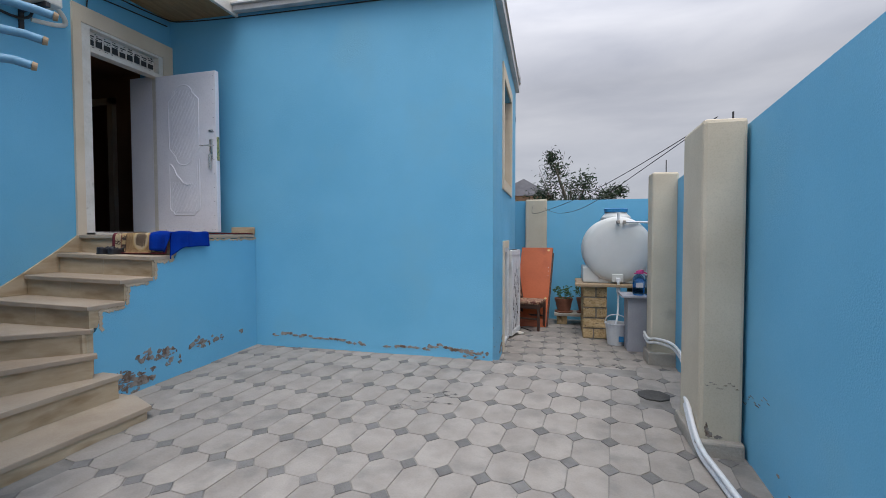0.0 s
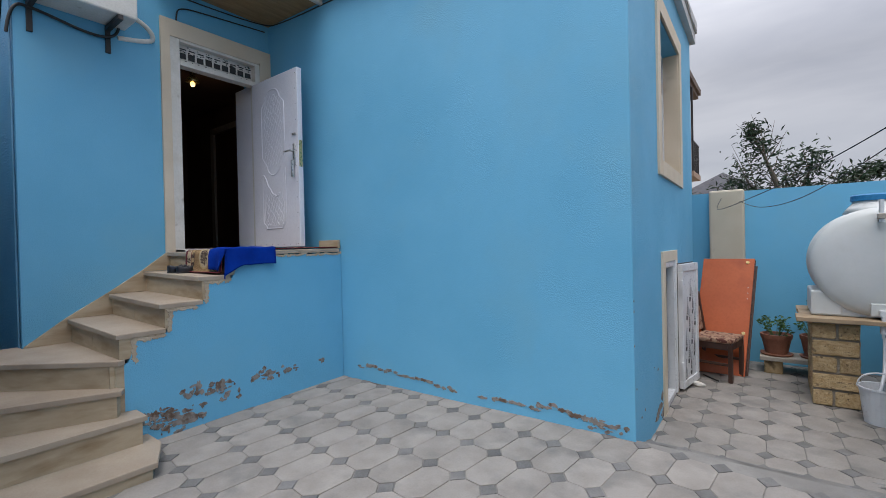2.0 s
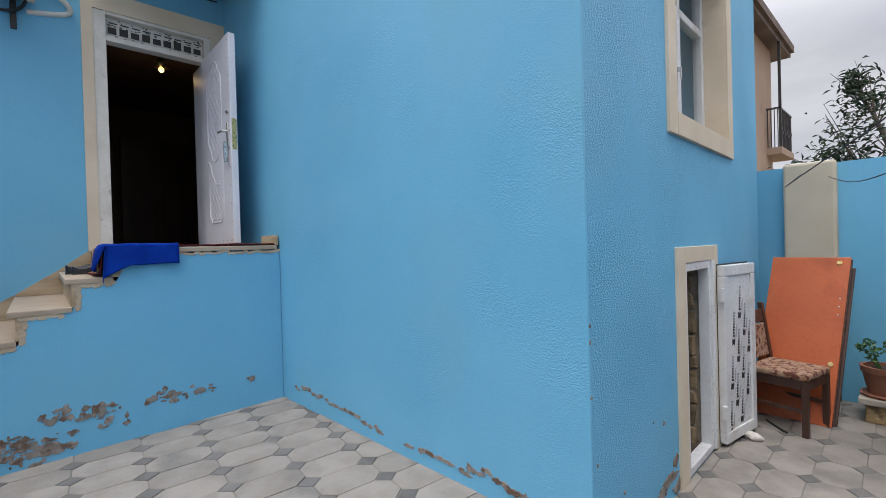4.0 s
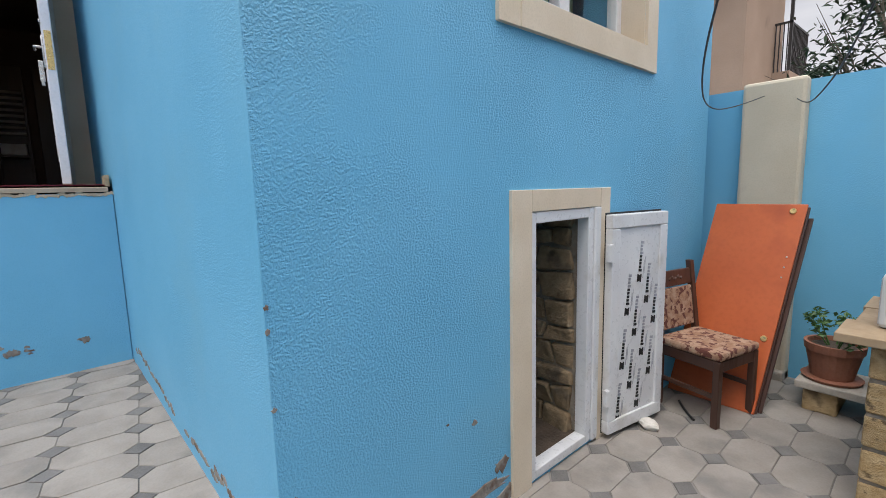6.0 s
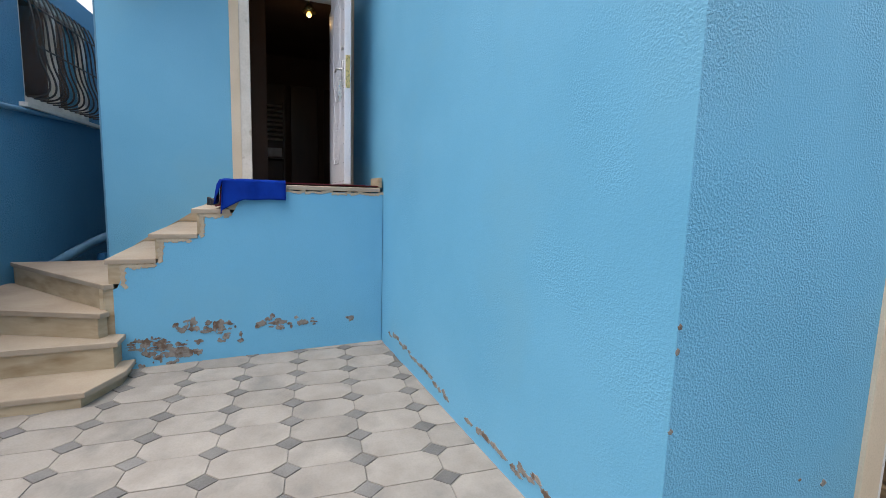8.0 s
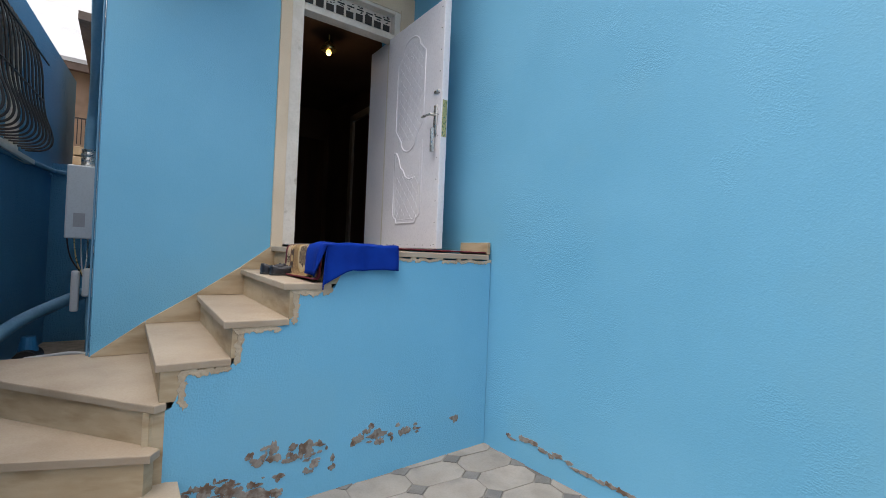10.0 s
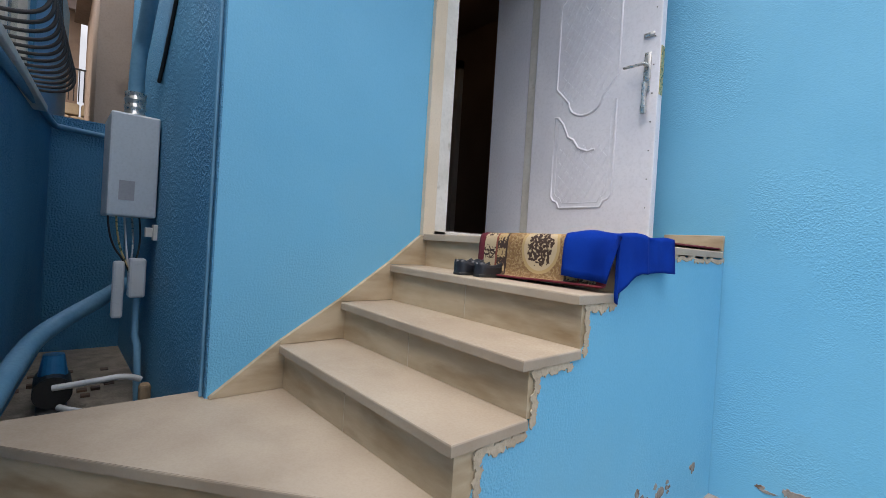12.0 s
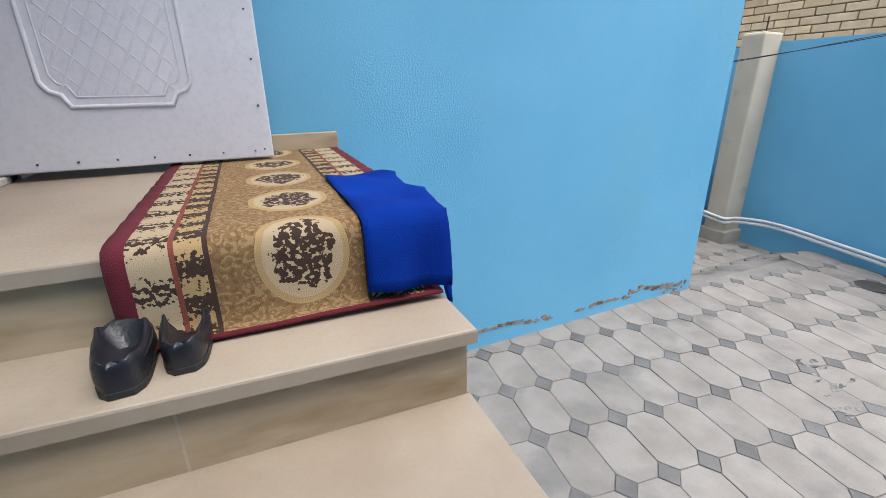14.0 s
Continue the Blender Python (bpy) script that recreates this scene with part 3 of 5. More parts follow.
W("lock_plate", boxes((-3.956, -3.951, 4.435, 4.475, 2.38, 2.66), bev=0.001), BRASS)
bm = boxes((-4.03, -4.012, 4.38, 4.41, 2.30, 2.45), (-4.035, -4.005, 4.385, 4.405, 2.27, 2.32), bev=0.003)
W("keys", bm, STEEL)
bm = bmesh.new()
for i in range(12):
    box(bm, -3.99, -3.984, 4.421, 4.426, 1.56 + i * 0.165, 1.566 + i * 0.165)
    if i < 8:
        box(bm, -4.83 + i * 0.115, -4.824 + i * 0.115, 4.421, 4.426, 1.555, 1.561)
W("screws", bm, IRON)
bm = bmesh.new()
slab_x(bm, [(3.455, 1.49), (3.54, 1.50), (3.54, 3.70), (4.515, 3.70), (4.515, 3.72), (4.66, 3.72), (4.66, 3.87), (3.455, 3.87)], -4.832, -4.800)
box(bm, -4.832, -4.800, 4.52, 4.66, 1.5, 3.72)
tagged(part("trim_door", bm, BEIGE), "beige painted surround of the entrance door", "trim", kind="structure")

# ---- low side door ----
TB = Matrix.Translation((B[0], B[1], 0)) @ pose(0, 0, 0, 0, 0, 91.52)


def side_at(s, out, z):
    """A place on the side wall: metres along it, out from it, and up."""
    return TB @ Vector((s, -out, z))


def side_boxes(*dims, bev=0.0):
    return boxes(*[(s0, s1, -o1, -o0, z0, z1) for s0, s1, o0, o1, z0, z1 in dims], bev=bev, m=TB)


bm = side_boxes((1.10, 1.245, -0.01, 0.018, -0.10, 1.405), (1.86, 1.965, -0.01, 0.018, -0.10, 1.405), (1.245, 1.86, -0.01, 0.018, 1.302, 1.405), bev=0.003)
tagged(part("trim_low_door", bm, BEIGE), "beige painted surround of the low door", "trim", kind="structure")
low_door = thing("door_2", "low white plastic basement door with printed film, open against the wall", "door", tuple(side_at(1.8, 0, 0)))
low_door["kind"] = "structure"
under(part("frame", side_boxes((1.246, 1.284, -0.06, 0.012, -0.07, 1.30), (1.75, 1.80, -0.06, 0.012, -0.07, 1.30), (1.803, 1.859, -0.05, 0.024, -0.07, 1.30), (1.284, 1.75, -0.06, 0.012, 1.245, 1.30), (1.284, 1.75, -0.06, 0.012, -0.07, -0.02), bev=0.005), PVC), low_door)
LD = TB @ Matrix.Translation((1.905, -0.05, -0.093)) @ pose(0, 0, 0, 0, 0, -10) @ Matrix.Diagonal((0.93, 1, 1, 1))
LH = 1.345
bm = boxes((0, 0.56, -0.02, 0.03, 0.035, 0.115), (0, 0.56, -0.02, 0.03, LH - 0.08, LH), (0, 0.075, -0.02, 0.03, 0.115, LH - 0.08), (0.485, 0.56, -0.02, 0.03, 0.115, LH - 0.08), bev=0.006, m=LD)
under(part("leaf", bm, PVC), low_door)
under(part("panel", boxes((0.07, 0.49, -0.008, 0.02, 0.105, LH - 0.07), m=LD), PVC), low_door)
under(part("gasket", boxes((-0.002, 0.562, 0.031, 0.037, 0.027, LH + 0.01), m=LD), BLACK), low_door)
under(part("hinge", boxes((-0.03, 0.005, -0.03, 0.0, 0.22, 0.32), (-0.03, 0.005, -0.03, 0.0, 1.08, 1.18), bev=0.004, m=LD), PVC), low_door)

# stones of the basement doorway
rng = random.Random(11)
bm = bmesh.new()
z = -0.06
while z < 1.28:
    h = rng.uniform(0.10, 0.19)
    o = 0.03
    while o < 0.42:
        d = rng.uniform(0.10, 0.26)
        box(bm, 1.772 - rng.uniform(0.0, 0.035), 1.84, o, min(o + d, 0.44), z + 0.008, min(z + h - 0.008, 1.295), bev=0.012, m=None)
        o += d + 0.014
    z += h
for v in bm.verts:
    v.co += Vector((noise.noise(v.co * 9), noise.noise(v.co * 9 + Vector((3, 0, 0))), noise.noise(v.co * 9 + Vector((0, 5, 0))))) * 0.034
bmesh.ops.transform(bm, matrix=TB @ Matrix.Translation((-0.015, 0.06, 0)), verts=bm.verts)
# stone colour darkened to hold the shade inside the doorway; stains on top
RUBBLE_SHADED = surface("dark_rubble_stone", (0.20, 0.14, 0.08), (0.31, 0.22, 0.13), 0.95, 7, 45, 0.9, 0.015, stain=(0.10, 0.075, 0.05), stain_at=(0.52, 0.68), stain_scale=9)
tagged(part("stone_jamb", bm, RUBBLE_SHADED), "rough limestone blocks lining the basement doorway, darkened for shade", "stonework", kind="structure")
tagged(part("mortar_jamb", side_boxes((1.768, 1.858, -0.42, -0.065, -0.07, 1.30)), MORTAR), "grey mortar between the stones of the doorway", "stonework", kind="structure")
tagged(part("threshold_soil", side_boxes((1.247, 1.858, -0.43, -0.065, -0.09, -0.03)), SOIL), "dusty sill inside the basement doorway", "floor", kind="structure")

# printed marks on the door's film
bm, bm2 = bmesh.new(), bmesh.new()
for i in range(4):
    for j in range(5):
        x, z = 0.14 + i * 0.095, 0.10 + j * 0.33 - i * 0.13
        if not 0.09 < z < LH - 0.33:
            continue
        for q in range(3):
            box(bm, x - 0.022 + 0.015 * q, x - 0.010 + 0.015 * q, -0.0105, -0.0085, z - 0.005 + 0.006 * (q % 2), z + 0.042 - 0.006 * (q % 2))
        for q in range(9):
            zz = z + 0.058 + q * 0.021
            w = 0.030 if q in (0, 5, 8) else 0.022
            box(bm if q < 5 else bm2, x - 0.014, x - 0.014 + w, -0.0105, -0.0085, zz, zz + 0.015)
        box(bm2, x + 0.034, x + 0.037, -0.0105, -0.0085, z + 0.02, z + 0.13)
        box(bm2, x + 0.044, x + 0.046, -0.0105, -0.0085, z + 0.05, z + 0.15)
for b_ in (bm, bm2):
    bmesh.ops.transform(b_, matrix=LD @ pose(0, 0, 0, 0, 6, 0) @ Matrix.Translation((-0.05, 0, 0)), verts=b_.verts)
under(part("print", bm, BLACK), low_door)
under(part("fine_print", bm2, CABINET), low_door)

# ---- side window ----
window = thing("window_1", "white plastic casement window deep in a beige surround", "window", tuple(side_at(1.76, 0, 2.2)))
window["kind"] = "structure"
bm = side_boxes((1.16, 1.22, -0.22, -0.15, 2.24, 3.60), (2.30, 2.36, -0.22, -0.15, 2.24, 3.60), (1.22, 2.30, -0.22, -0.15, 2.24, 2.30), (1.22, 2.30, -0.22, -0.15, 3.54, 3.60),
                (1.73, 1.79, -0.22, -0.15, 2.30, 3.54), (1.22, 2.30, -0.22, -0.15, 3.10, 3.16), bev=0.006)
under(part("frame", bm, PVC), window)
bm = side_boxes((1.22, 1.27, -0.21, -0.14, 2.30, 3.10), (1.68, 1.73, -0.21, -0.14, 2.30, 3.10), (1.27, 1.68, -0.21, -0.14, 2.30, 2.35), (1.27, 1.68, -0.21, -0.14, 3.05, 3.10), bev=0.005)
under(part("sash", bm, PVC), window)
bm = side_boxes((1.655, 1.675, -0.14, -0.118, 2.66, 2.69), (1.66, 1.672, -0.12, -0.108, 2.60, 2.69), bev=0.003)
under(part("handle", bm, PVC), window)
pane = under(part("pane", side_boxes((1.22, 2.30, -0.192, -0.186, 2.30, 3.54)), GLASS), window)
pane.visible_shadow = False
bm = side_boxes((1.02, 1.16, -0.01, 0.02, 2.10, 3.76), (2.36, 2.495, -0.01, 0.02, 2.10, 3.76), (1.16, 2.36, -0.01, 0.02, 3.60, 3.76), (1.16, 2.36, -0.01, 0.024, 2.10, 2.24),
                (1.153, 1.16, -0.15, 0.0, 2.24, 3.60), (2.353, 2.36, -0.15, 0.0, 2.24, 3.60), (1.16, 2.353, -0.15, 0.0, 2.235, 2.243), bev=0.002)
tagged(part("trim_window", bm, BEIGE), "beige painted window surround", "trim", kind="structure")
bm = bmesh.new()
for i in range(14):
    x = -1.30 - 0.02 * math.sin(i * 2.1)
    box(bm, x - 0.01, x, 6.62 + i * 0.045, 6.655 + i * 0.045, 2.25, 3.7)
curtain = tagged(part("curtain", bm, surface("green_curtain", (0.16, 0.24, 0.13), (0.22, 0.30, 0.18), 0.8, 4, 90)), "green curtain hanging inside the side window", "curtain")

# ---- hallway contents ----
bm = bmesh.new()
for k in range(4):
    box(bm, -8.78, -8.74, 3.0 + k * 0.6, 3.5 + k * 0.6, 1.50, 3.4, 0.01)
tagged(part("wardrobe", bm, WOOD_DARK), "dark wooden wardrobe doors in the hallway", "wardrobe")
idoor = thing("door_3", "pale interior door frame half seen in the dark hallway", "door", (-7.2, 5.38, 1.5))
idoor["kind"] = "structure"
under(part("frame", boxes((-7.75, -7.65, 5.33, 5.41, 1.49, 3.6), (-6.75, -6.65, 5.33, 5.41, 1.49, 3.6), (-7.75, -6.65, 5.33, 5.41, 3.5, 3.6)), ROOM_PALE), idoor)
under(part("leaf", boxes((-7.65, -6.75, 5.37, 5.39, 1.49, 3.5)), WOOD_DARK), idoor)
tagged(part("wall_partition", boxes((-6.52, -6.40, 2.66, 3.79, 1.485, 3.92)), ROOM), "brown papered partition in the hallway", "wall", kind="structure")
rack = thing("wall_rack", "dark slatted rack with a pale box on the hallway wall", "rack", (-8.6, 3.9, 1.485))
under(part("slat", boxes(*[(-8.72, -8.66, 3.74, 4.06, 2.38 + k * 0.085, 2.42 + k * 0.085) for k in range(8)], bev=0.004), ROOM_PALE), rack)
under(part("frame", boxes((-8.73, -8.65, 3.70, 3.74, 1.485, 3.1), (-8.73, -8.65, 4.06, 4.10, 1.485, 3.1), bev=0.004), WOOD_DARK), rack)
under(part("box", boxes((-8.73, -8.55, 3.76, 4.04, 2.08, 2.24), bev=0.006), PVC), rack)
under(part("shelf", boxes((-8.73, -8.52, 3.74, 4.06, 2.04, 2.075), bev=0.003), WOOD_DARK), rack)
lamp = thing("pendant_lamp", "small lit brass pendant lamp in the hallway", "lamp", (-6.06, 4.31, 4.2))
bm = bmesh.new()
cone(bm, (-6.06, 4.31, 4.25), (-6.06, 4.31, 3.80), 0.008, 0.008, 8)
cone(bm, (-6.06, 4.31, 3.74), (-6.06, 4.31, 3.84), 0.09, 0.03, 16)
under(part("shade", bm, BRASS, smooth=True), lamp)
bm = bmesh.new()
bmesh.ops.create_uvsphere(bm, u_segments=14, v_segments=8, radius=0.032, matrix=Matrix.Translation((-6.06, 4.31, 3.71)))
under(part("bulb", bm, BULB, smooth=True), lamp)
bulb = new("bulb_light", bpy.data.lights.new("bulb_light", "POINT"))
bulb.data.energy, bulb.data.color, bulb.data.shadow_soft_size = 0.5, (1.0, 0.65, 0.3), 0.05
bulb.location, bulb.parent = (0, 0, -0.56), lamp
mat_bits = tagged(part("door_mat", boxes((-5.4, -4.95, 3.68, 4.38, 1.527, 1.537), bev=0.003), surface("patterned_mat", (0.10, 0.06, 0.08), (0.30, 0.27, 0.25), 0.9, 22, 120, 0.4)), "grey patterned mat inside the doorway", "mat")

# ---- rug over the landing ----
RUG, rn, rl, rb = node_material("carpet_pile", 0.95)
uvn, sep = rn.new("ShaderNodeUVMap"), rn.new("ShaderNodeSeparateXYZ")
rl.new(uvn.outputs["UV"], sep.inputs["Vector"])


def rmath(op, a, b=0.0, c=None):
    m = rn.new("ShaderNodeMath")
    m.operation = op
    for i, v in enumerate((a, b) if c is None else (a, b, c)):
        if isinstance(v, (int, float)):
            m.inputs[i].default_value = v
        else:
            rl.new(v, m.inputs[i])
    return m.outputs[0]


def rmix(f, a, b):
    x = rn.new("ShaderNodeMix")
    x.data_type = "RGBA"
    for key, v in (("Factor", f), ("A", a), ("B", b)):
        if isinstance(v, tuple):
            x.inputs[key].default_value = (*v, 1)
        else:
            rl.new(v, x.inputs[key])
    return x.outputs["Result"]


def rnoise(s, d=2):
    t = rn.new("ShaderNodeTexNoise")
    t.inputs["Scale"].default_value, t.inputs["Detail"].default_value = s, d
    rl.new(uvn.outputs["UV"], t.inputs["Vector"])
    return t.outputs["Fac"]


U, V = sep.outputs["X"], sep.outputs["Y"]
edge = rmath("MINIMUM", U, rmath("SUBTRACT", 0.67, U))
gold, cream, dark, maroon = (0.23, 0.13, 0.05), (0.45, 0.34, 0.21), (0.045, 0.022, 0.014), (0.12, 0.008, 0.018)
wave = rn.new("ShaderNodeTexVoronoi")
wave.feature, wave.inputs["Scale"].default_value = "SMOOTH_F1", 42
rl.new(uvn.outputs["UV"], wave.inputs["Vector"])
scroll = rmath("GREATER_THAN", rmath("SINE", rmath("MULTIPLY", wave.outputs["Distance"], 22)), 0.25)
field = rmix(rmath("MULTIPLY", scroll, 0.6), gold, (0.38, 0.26, 0.125))
field = rmix(rmath("MULTIPLY", rmath("GREATER_THAN", rnoise(95, 3), 0.54), 0.6), field, (0.15, 0.07, 0.03))
dv = rmath("DIVIDE", rmath("SUBTRACT", rmath("PINGPONG", rmath("ADD", V, 0.13), 0.15), 0.0), 0.10)
du = rmath("DIVIDE", rmath("SUBTRACT", U, 0.36), 0.085)
rad = rmath("SQRT", rmath("ADD", rmath("MULTIPLY", du, du), rmath("MULTIPLY", dv, dv)))
field = rmix(rmath("LESS_THAN", rad, 1.16), field, (0.40, 0.27, 0.12))
field = rmix(rmath("LESS_THAN", rad, 1.0), field, cream)
flower = rmath("MULTIPLY", rmath("LESS_THAN", rmath("ADD", rad, rmath("MULTIPLY", rnoise(34, 3), 0.9)), 1.22), rmath("GREATER_THAN", rnoise(75, 2), 0.43))
field = rmix(flower, field, dark)
border = rmix(rmath("GREATER_THAN", rmath("ADD", rnoise(85, 3), rmath("MULTIPLY", rmath("SINE", rmath("MULTIPLY", V, 58)), 0.12)), 0.57), cream, dark)
inner = rmix(rmath("GREATER_THAN", rmath("ADD", rnoise(95, 2), rmath("MULTIPLY", rmath("SINE", rmath("MULTIPLY", V, 80)), 0.14)), 0.49), (0.42, 0.28, 0.13), dark)
col = rmix(rmath("GREATER_THAN", edge, 0.175), inner, field)
col = rmix(rmath("LESS_THAN", rmath("ABSOLUTE", rmath("SUBTRACT", edge, 0.175)), 0.005), col, dark)
col = rmix(rmath("LESS_THAN", edge, 0.115), col, border)
col = rmix(rmath("LESS_THAN", rmath("ABSOLUTE", rmath("SUBTRACT", edge, 0.115)), 0.005), col, (0.20, 0.05, 0.03))
col = rmix(rmath("LESS_THAN", edge, 0.038), col, maroon)
col = rmix(rmath("LESS_THAN", V, 0.012), col, maroon)
rl.new(col, rb.inputs["Base Color"])
rbump = rn.new("ShaderNodeBump")
rbump.inputs["Strength"].default_value, rbump.inputs["Distance"].default_value = 0.7, 0.004
rl.new(rnoise(420, 2), rbump.inputs["Height"])
rl.new(rbump.outputs["Normal"], rb.inputs["Normal"])


def draped(name, profile, x0, x1, nx, thick, mat, sway=0.0, bend=None):
    """A cloth strip: a profile of (y, z) swept across x, with its length and width as UV."""
    bm = bmesh.new()
    uv = bm.loops.layers.uv.new("UVMap")
    lens = [0.0]
    for p, q in zip(profile, profile[1:]):
        lens.append(lens[-1] + math.hypot(q[0] - p[0], q[1] - p[1]))
    grid, data = [], {}
    for j, (y, z) in enumerate(profile):
        row = []
        for i in range(nx + 1):
            x = x0 + (x1 - x0) * i / nx
            co = Vector((x, y, z))
            if bend:
                co = bend(co, i / nx, lens[j] / lens[-1])
            co.z += sway * noise.noise(Vector((x * 6, y * 6, z * 6)))
            v = bm.verts.new(co)
            data[v] = (x - x0, lens[j])
            row.append(v)
        grid.append(row)
    for a, b in zip(grid, grid[1:]):
        for i in range(nx):
            f = bm.faces.new((a[i], a[i + 1], b[i + 1], b[i]))
            for lp in f.loops:
                lp[uv].uv = data[lp.vert]
    ob = part(name, bm, mat, smooth=True)
    sol = ob.modifiers.new("thickness", "SOLIDIFY")
    sol.thickness, sol.offset = thick, 1.0
    return ob


prof = [(3.395, 1.318), (3.42, 1.319), (3.432, 1.328), (3.437, 1.36), (3.440, 1.42), (3.442, 1.47), (3.447, 1.495), (3.458, 1.508), (3.48, 1.512)]
prof += [(3.48 + 0.05 * k, 1.5095 + 0.003 * (k % 2)) for k in range(1, 25)]
rug = draped("rug", prof[:-1] + [(4.685, 1.51)], -4.33, -3.66, 28, 0.008, RUG, sway=0.003)
tagged(rug, "worn gold and maroon patterned carpet runner draped over the landing", "rug")
# flip the pile upwards
rug.modifiers["thickness"].offset = 1.0


def towel_bend(co, u, v):
    """Folds the outer strip down over the stair's side and lets it wave."""
    run = co.x + 3.85
    if run > 0.225:
        drop = run - 0.225
        front = max(0.0, (3.60 - co.y) / 0.18)
        co = Vector((-3.632 + 0.010 * math.sin(co.y * 23) + 0.006 * math.sin(co.y * 47) + 0.05 * drop, max(co.y, 3.455) - 0.08 * drop * front, 1.526 - drop * (0.66 + 0.50 * min(front, 1.0))))
    elif run > 0.19:
        co.z -= (run - 0.19) ** 2 * 4
    if co.z < 1.5 and run < 0.225:
        co.y += 0.010 * math.sin(co.x * 42) * (1.5 - co.z) / 0.15
        co.z += 0.05 * (0.10 - run) * (1.5 - co.z) / 0.15
    co.z += 0.005 * math.sin(co.x * 30 + co.y * 22) * (1 if co.z > 1.5 else 0)
    return co


tp = [(3.402, 1.345), (3.405, 1.375), (3.408, 1.41), (3.412, 1.45), (3.419, 1.49), (3.432, 1.520), (3.46, 1.526)] + [(3.46 + 0.03 * k, 1.526) for k in range(1, 16)]
towel = draped("towel", tp, -3.84, -3.40, 24, 0.006, TOWEL, sway=0.005, bend=towel_bend)
tagged(towel, "bright blue towel lying over the rug and the landing edge", "towel")


# ---- shoes ----
def shoe(name):
    """A slip-on shoe, toe towards +y, its sole at z 0."""
    ob = thing(name, "worn black leather slip-on shoe standing on a stair tread", "shoe", group="pair of shoes")
    def half(s):
        w = 0.036 + 0.014 * math.sin(min(1.0, s * 1.25) * math.pi * 0.62) - 0.024 * max(0.0, (s - 0.74) / 0.26) ** 3
        return w * (0.5 + 0.5 * math.sqrt(1 - ((0.16 - s) / 0.16) ** 2)) if s < 0.16 else w
    bm = bmesh.new()
    rings = []
    for i in range(25):
        s = i / 24
        w, y = half(s), -0.13 + 0.28 * s
        rim = 0.082 - 0.026 * math.sin(min(1.0, s / 0.56) * math.pi) * 0.8
        ring = []
        for k in range(14):
            if s < 0.56 and i > 0:
                q = min(k, 13 - k)
                sx, sz = ((1.0, 0.012), (1.08, 0.035), (1.02, 0.06), (0.92, rim), (0.80, rim + 0.002), (0.74, rim - 0.02), (0.30, 0.024))[q]
                ring.append(bm.verts.new((w * sx * (1 if k < 7 else -1), y, sz)))
            else:
                a = math.pi * (k / 13)
                h = 0.066 if s < 0.56 else 0.070 - 0.036 * ((s - 0.56) / 0.44) ** 1.2
                ring.append(bm.verts.new((w * math.cos(a) * 1.05, y, 0.012 + h * math.sin(a) ** 0.6)))
        rings.append(ring)
    for a, b in zip(rings, rings[1:]):
        for k in range(13):
            bm.faces.new((a[k], a[k + 1], b[k + 1], b[k]))
    bm.faces.new(rings[0]), bm.faces.new(rings[-1][::-1])
    up = part("upper", bm, LEATHER, ob, smooth=True)
    bm = bmesh.new()
    prism(bm, [(half(i / 16) + 0.003, -0.132 + 0.284 * i / 16) for i in range(17)] + [(-half(i / 16) - 0.003, -0.132 + 0.284 * i / 16) for i in range(16, -1, -1)], 0.0, 0.014, 0.003)
    part("sole", bm, BLACK, ob)
    tube("seam", [(half(0.1) * 1.05, -0.09, 0.05), (half(0.3) * 1.1, -0.04, 0.045), (half(0.6) * 1.05, 0.04, 0.06), (0, 0.055, 0.082), (-half(0.6) * 1.05, 0.04, 0.06), (-half(0.3) * 1.1, -0.04, 0.045), (-half(0.1) * 1.05, -0.09, 0.05)], 0.003, LEATHER, ob)
    return ob


s1 = shoe("shoe")
s1.matrix_basis = pose(-4.315, 3.39, 1.312, 0, 0, 5) @ Matrix.Scale(0.92, 4)
s2 = copy_thing(s1, pose(-4.215, 3.415, 1.311, 0, 0, 1) @ Matrix.Scale(0.92, 4))

# ---- wall damage ----
PLASTER = surface("bare_lime_plaster", (0.40, 0.32, 0.23), (0.48, 0.40, 0.30), 0.95, 9, 60, 0.6, 0.005, stain=(0.25, 0.2, 0.15))


def peel(name, parent_ob, spots, place, seed, mat=CAR):
    """Ragged patches of bare plaster; spots are (along, up, width, height), place maps along, up and out to the world."""
    rng = random.Random(seed)
    bm = bmesh.new()
    for s, z, w, h in spots:
        n = 18
        ring = [(s + w / 2 * math.cos(a * math.tau / n) * rng.uniform(0.55, 1.1), z + h / 2 * math.sin(a * math.tau / n) * rng.uniform(0.45, 1.15)) for a in range(n)]
        outer = [bm.verts.new(place(x, max(y, -0.09), 0.001)) for x, y in ring]
        inn = [bm.verts.new(place(s + (x - s) * 0.9, max(z + (y - z) * 0.9, -0.09), 0.004)) for x, y in ring]
        c = bm.verts.new(place(s, z, 0.0035))
        for i in range(n):
            bm.faces.new((outer[i], outer[(i + 1) % n], inn[(i + 1) % n], inn[i]))
            bm.faces.new((inn[i], inn[(i + 1) % n], c))
    ob = part(name, bm, mat)
    ob.parent = parent_ob
    return tagged(ob, "flaked brown and grey bare plaster", kind="stuff")


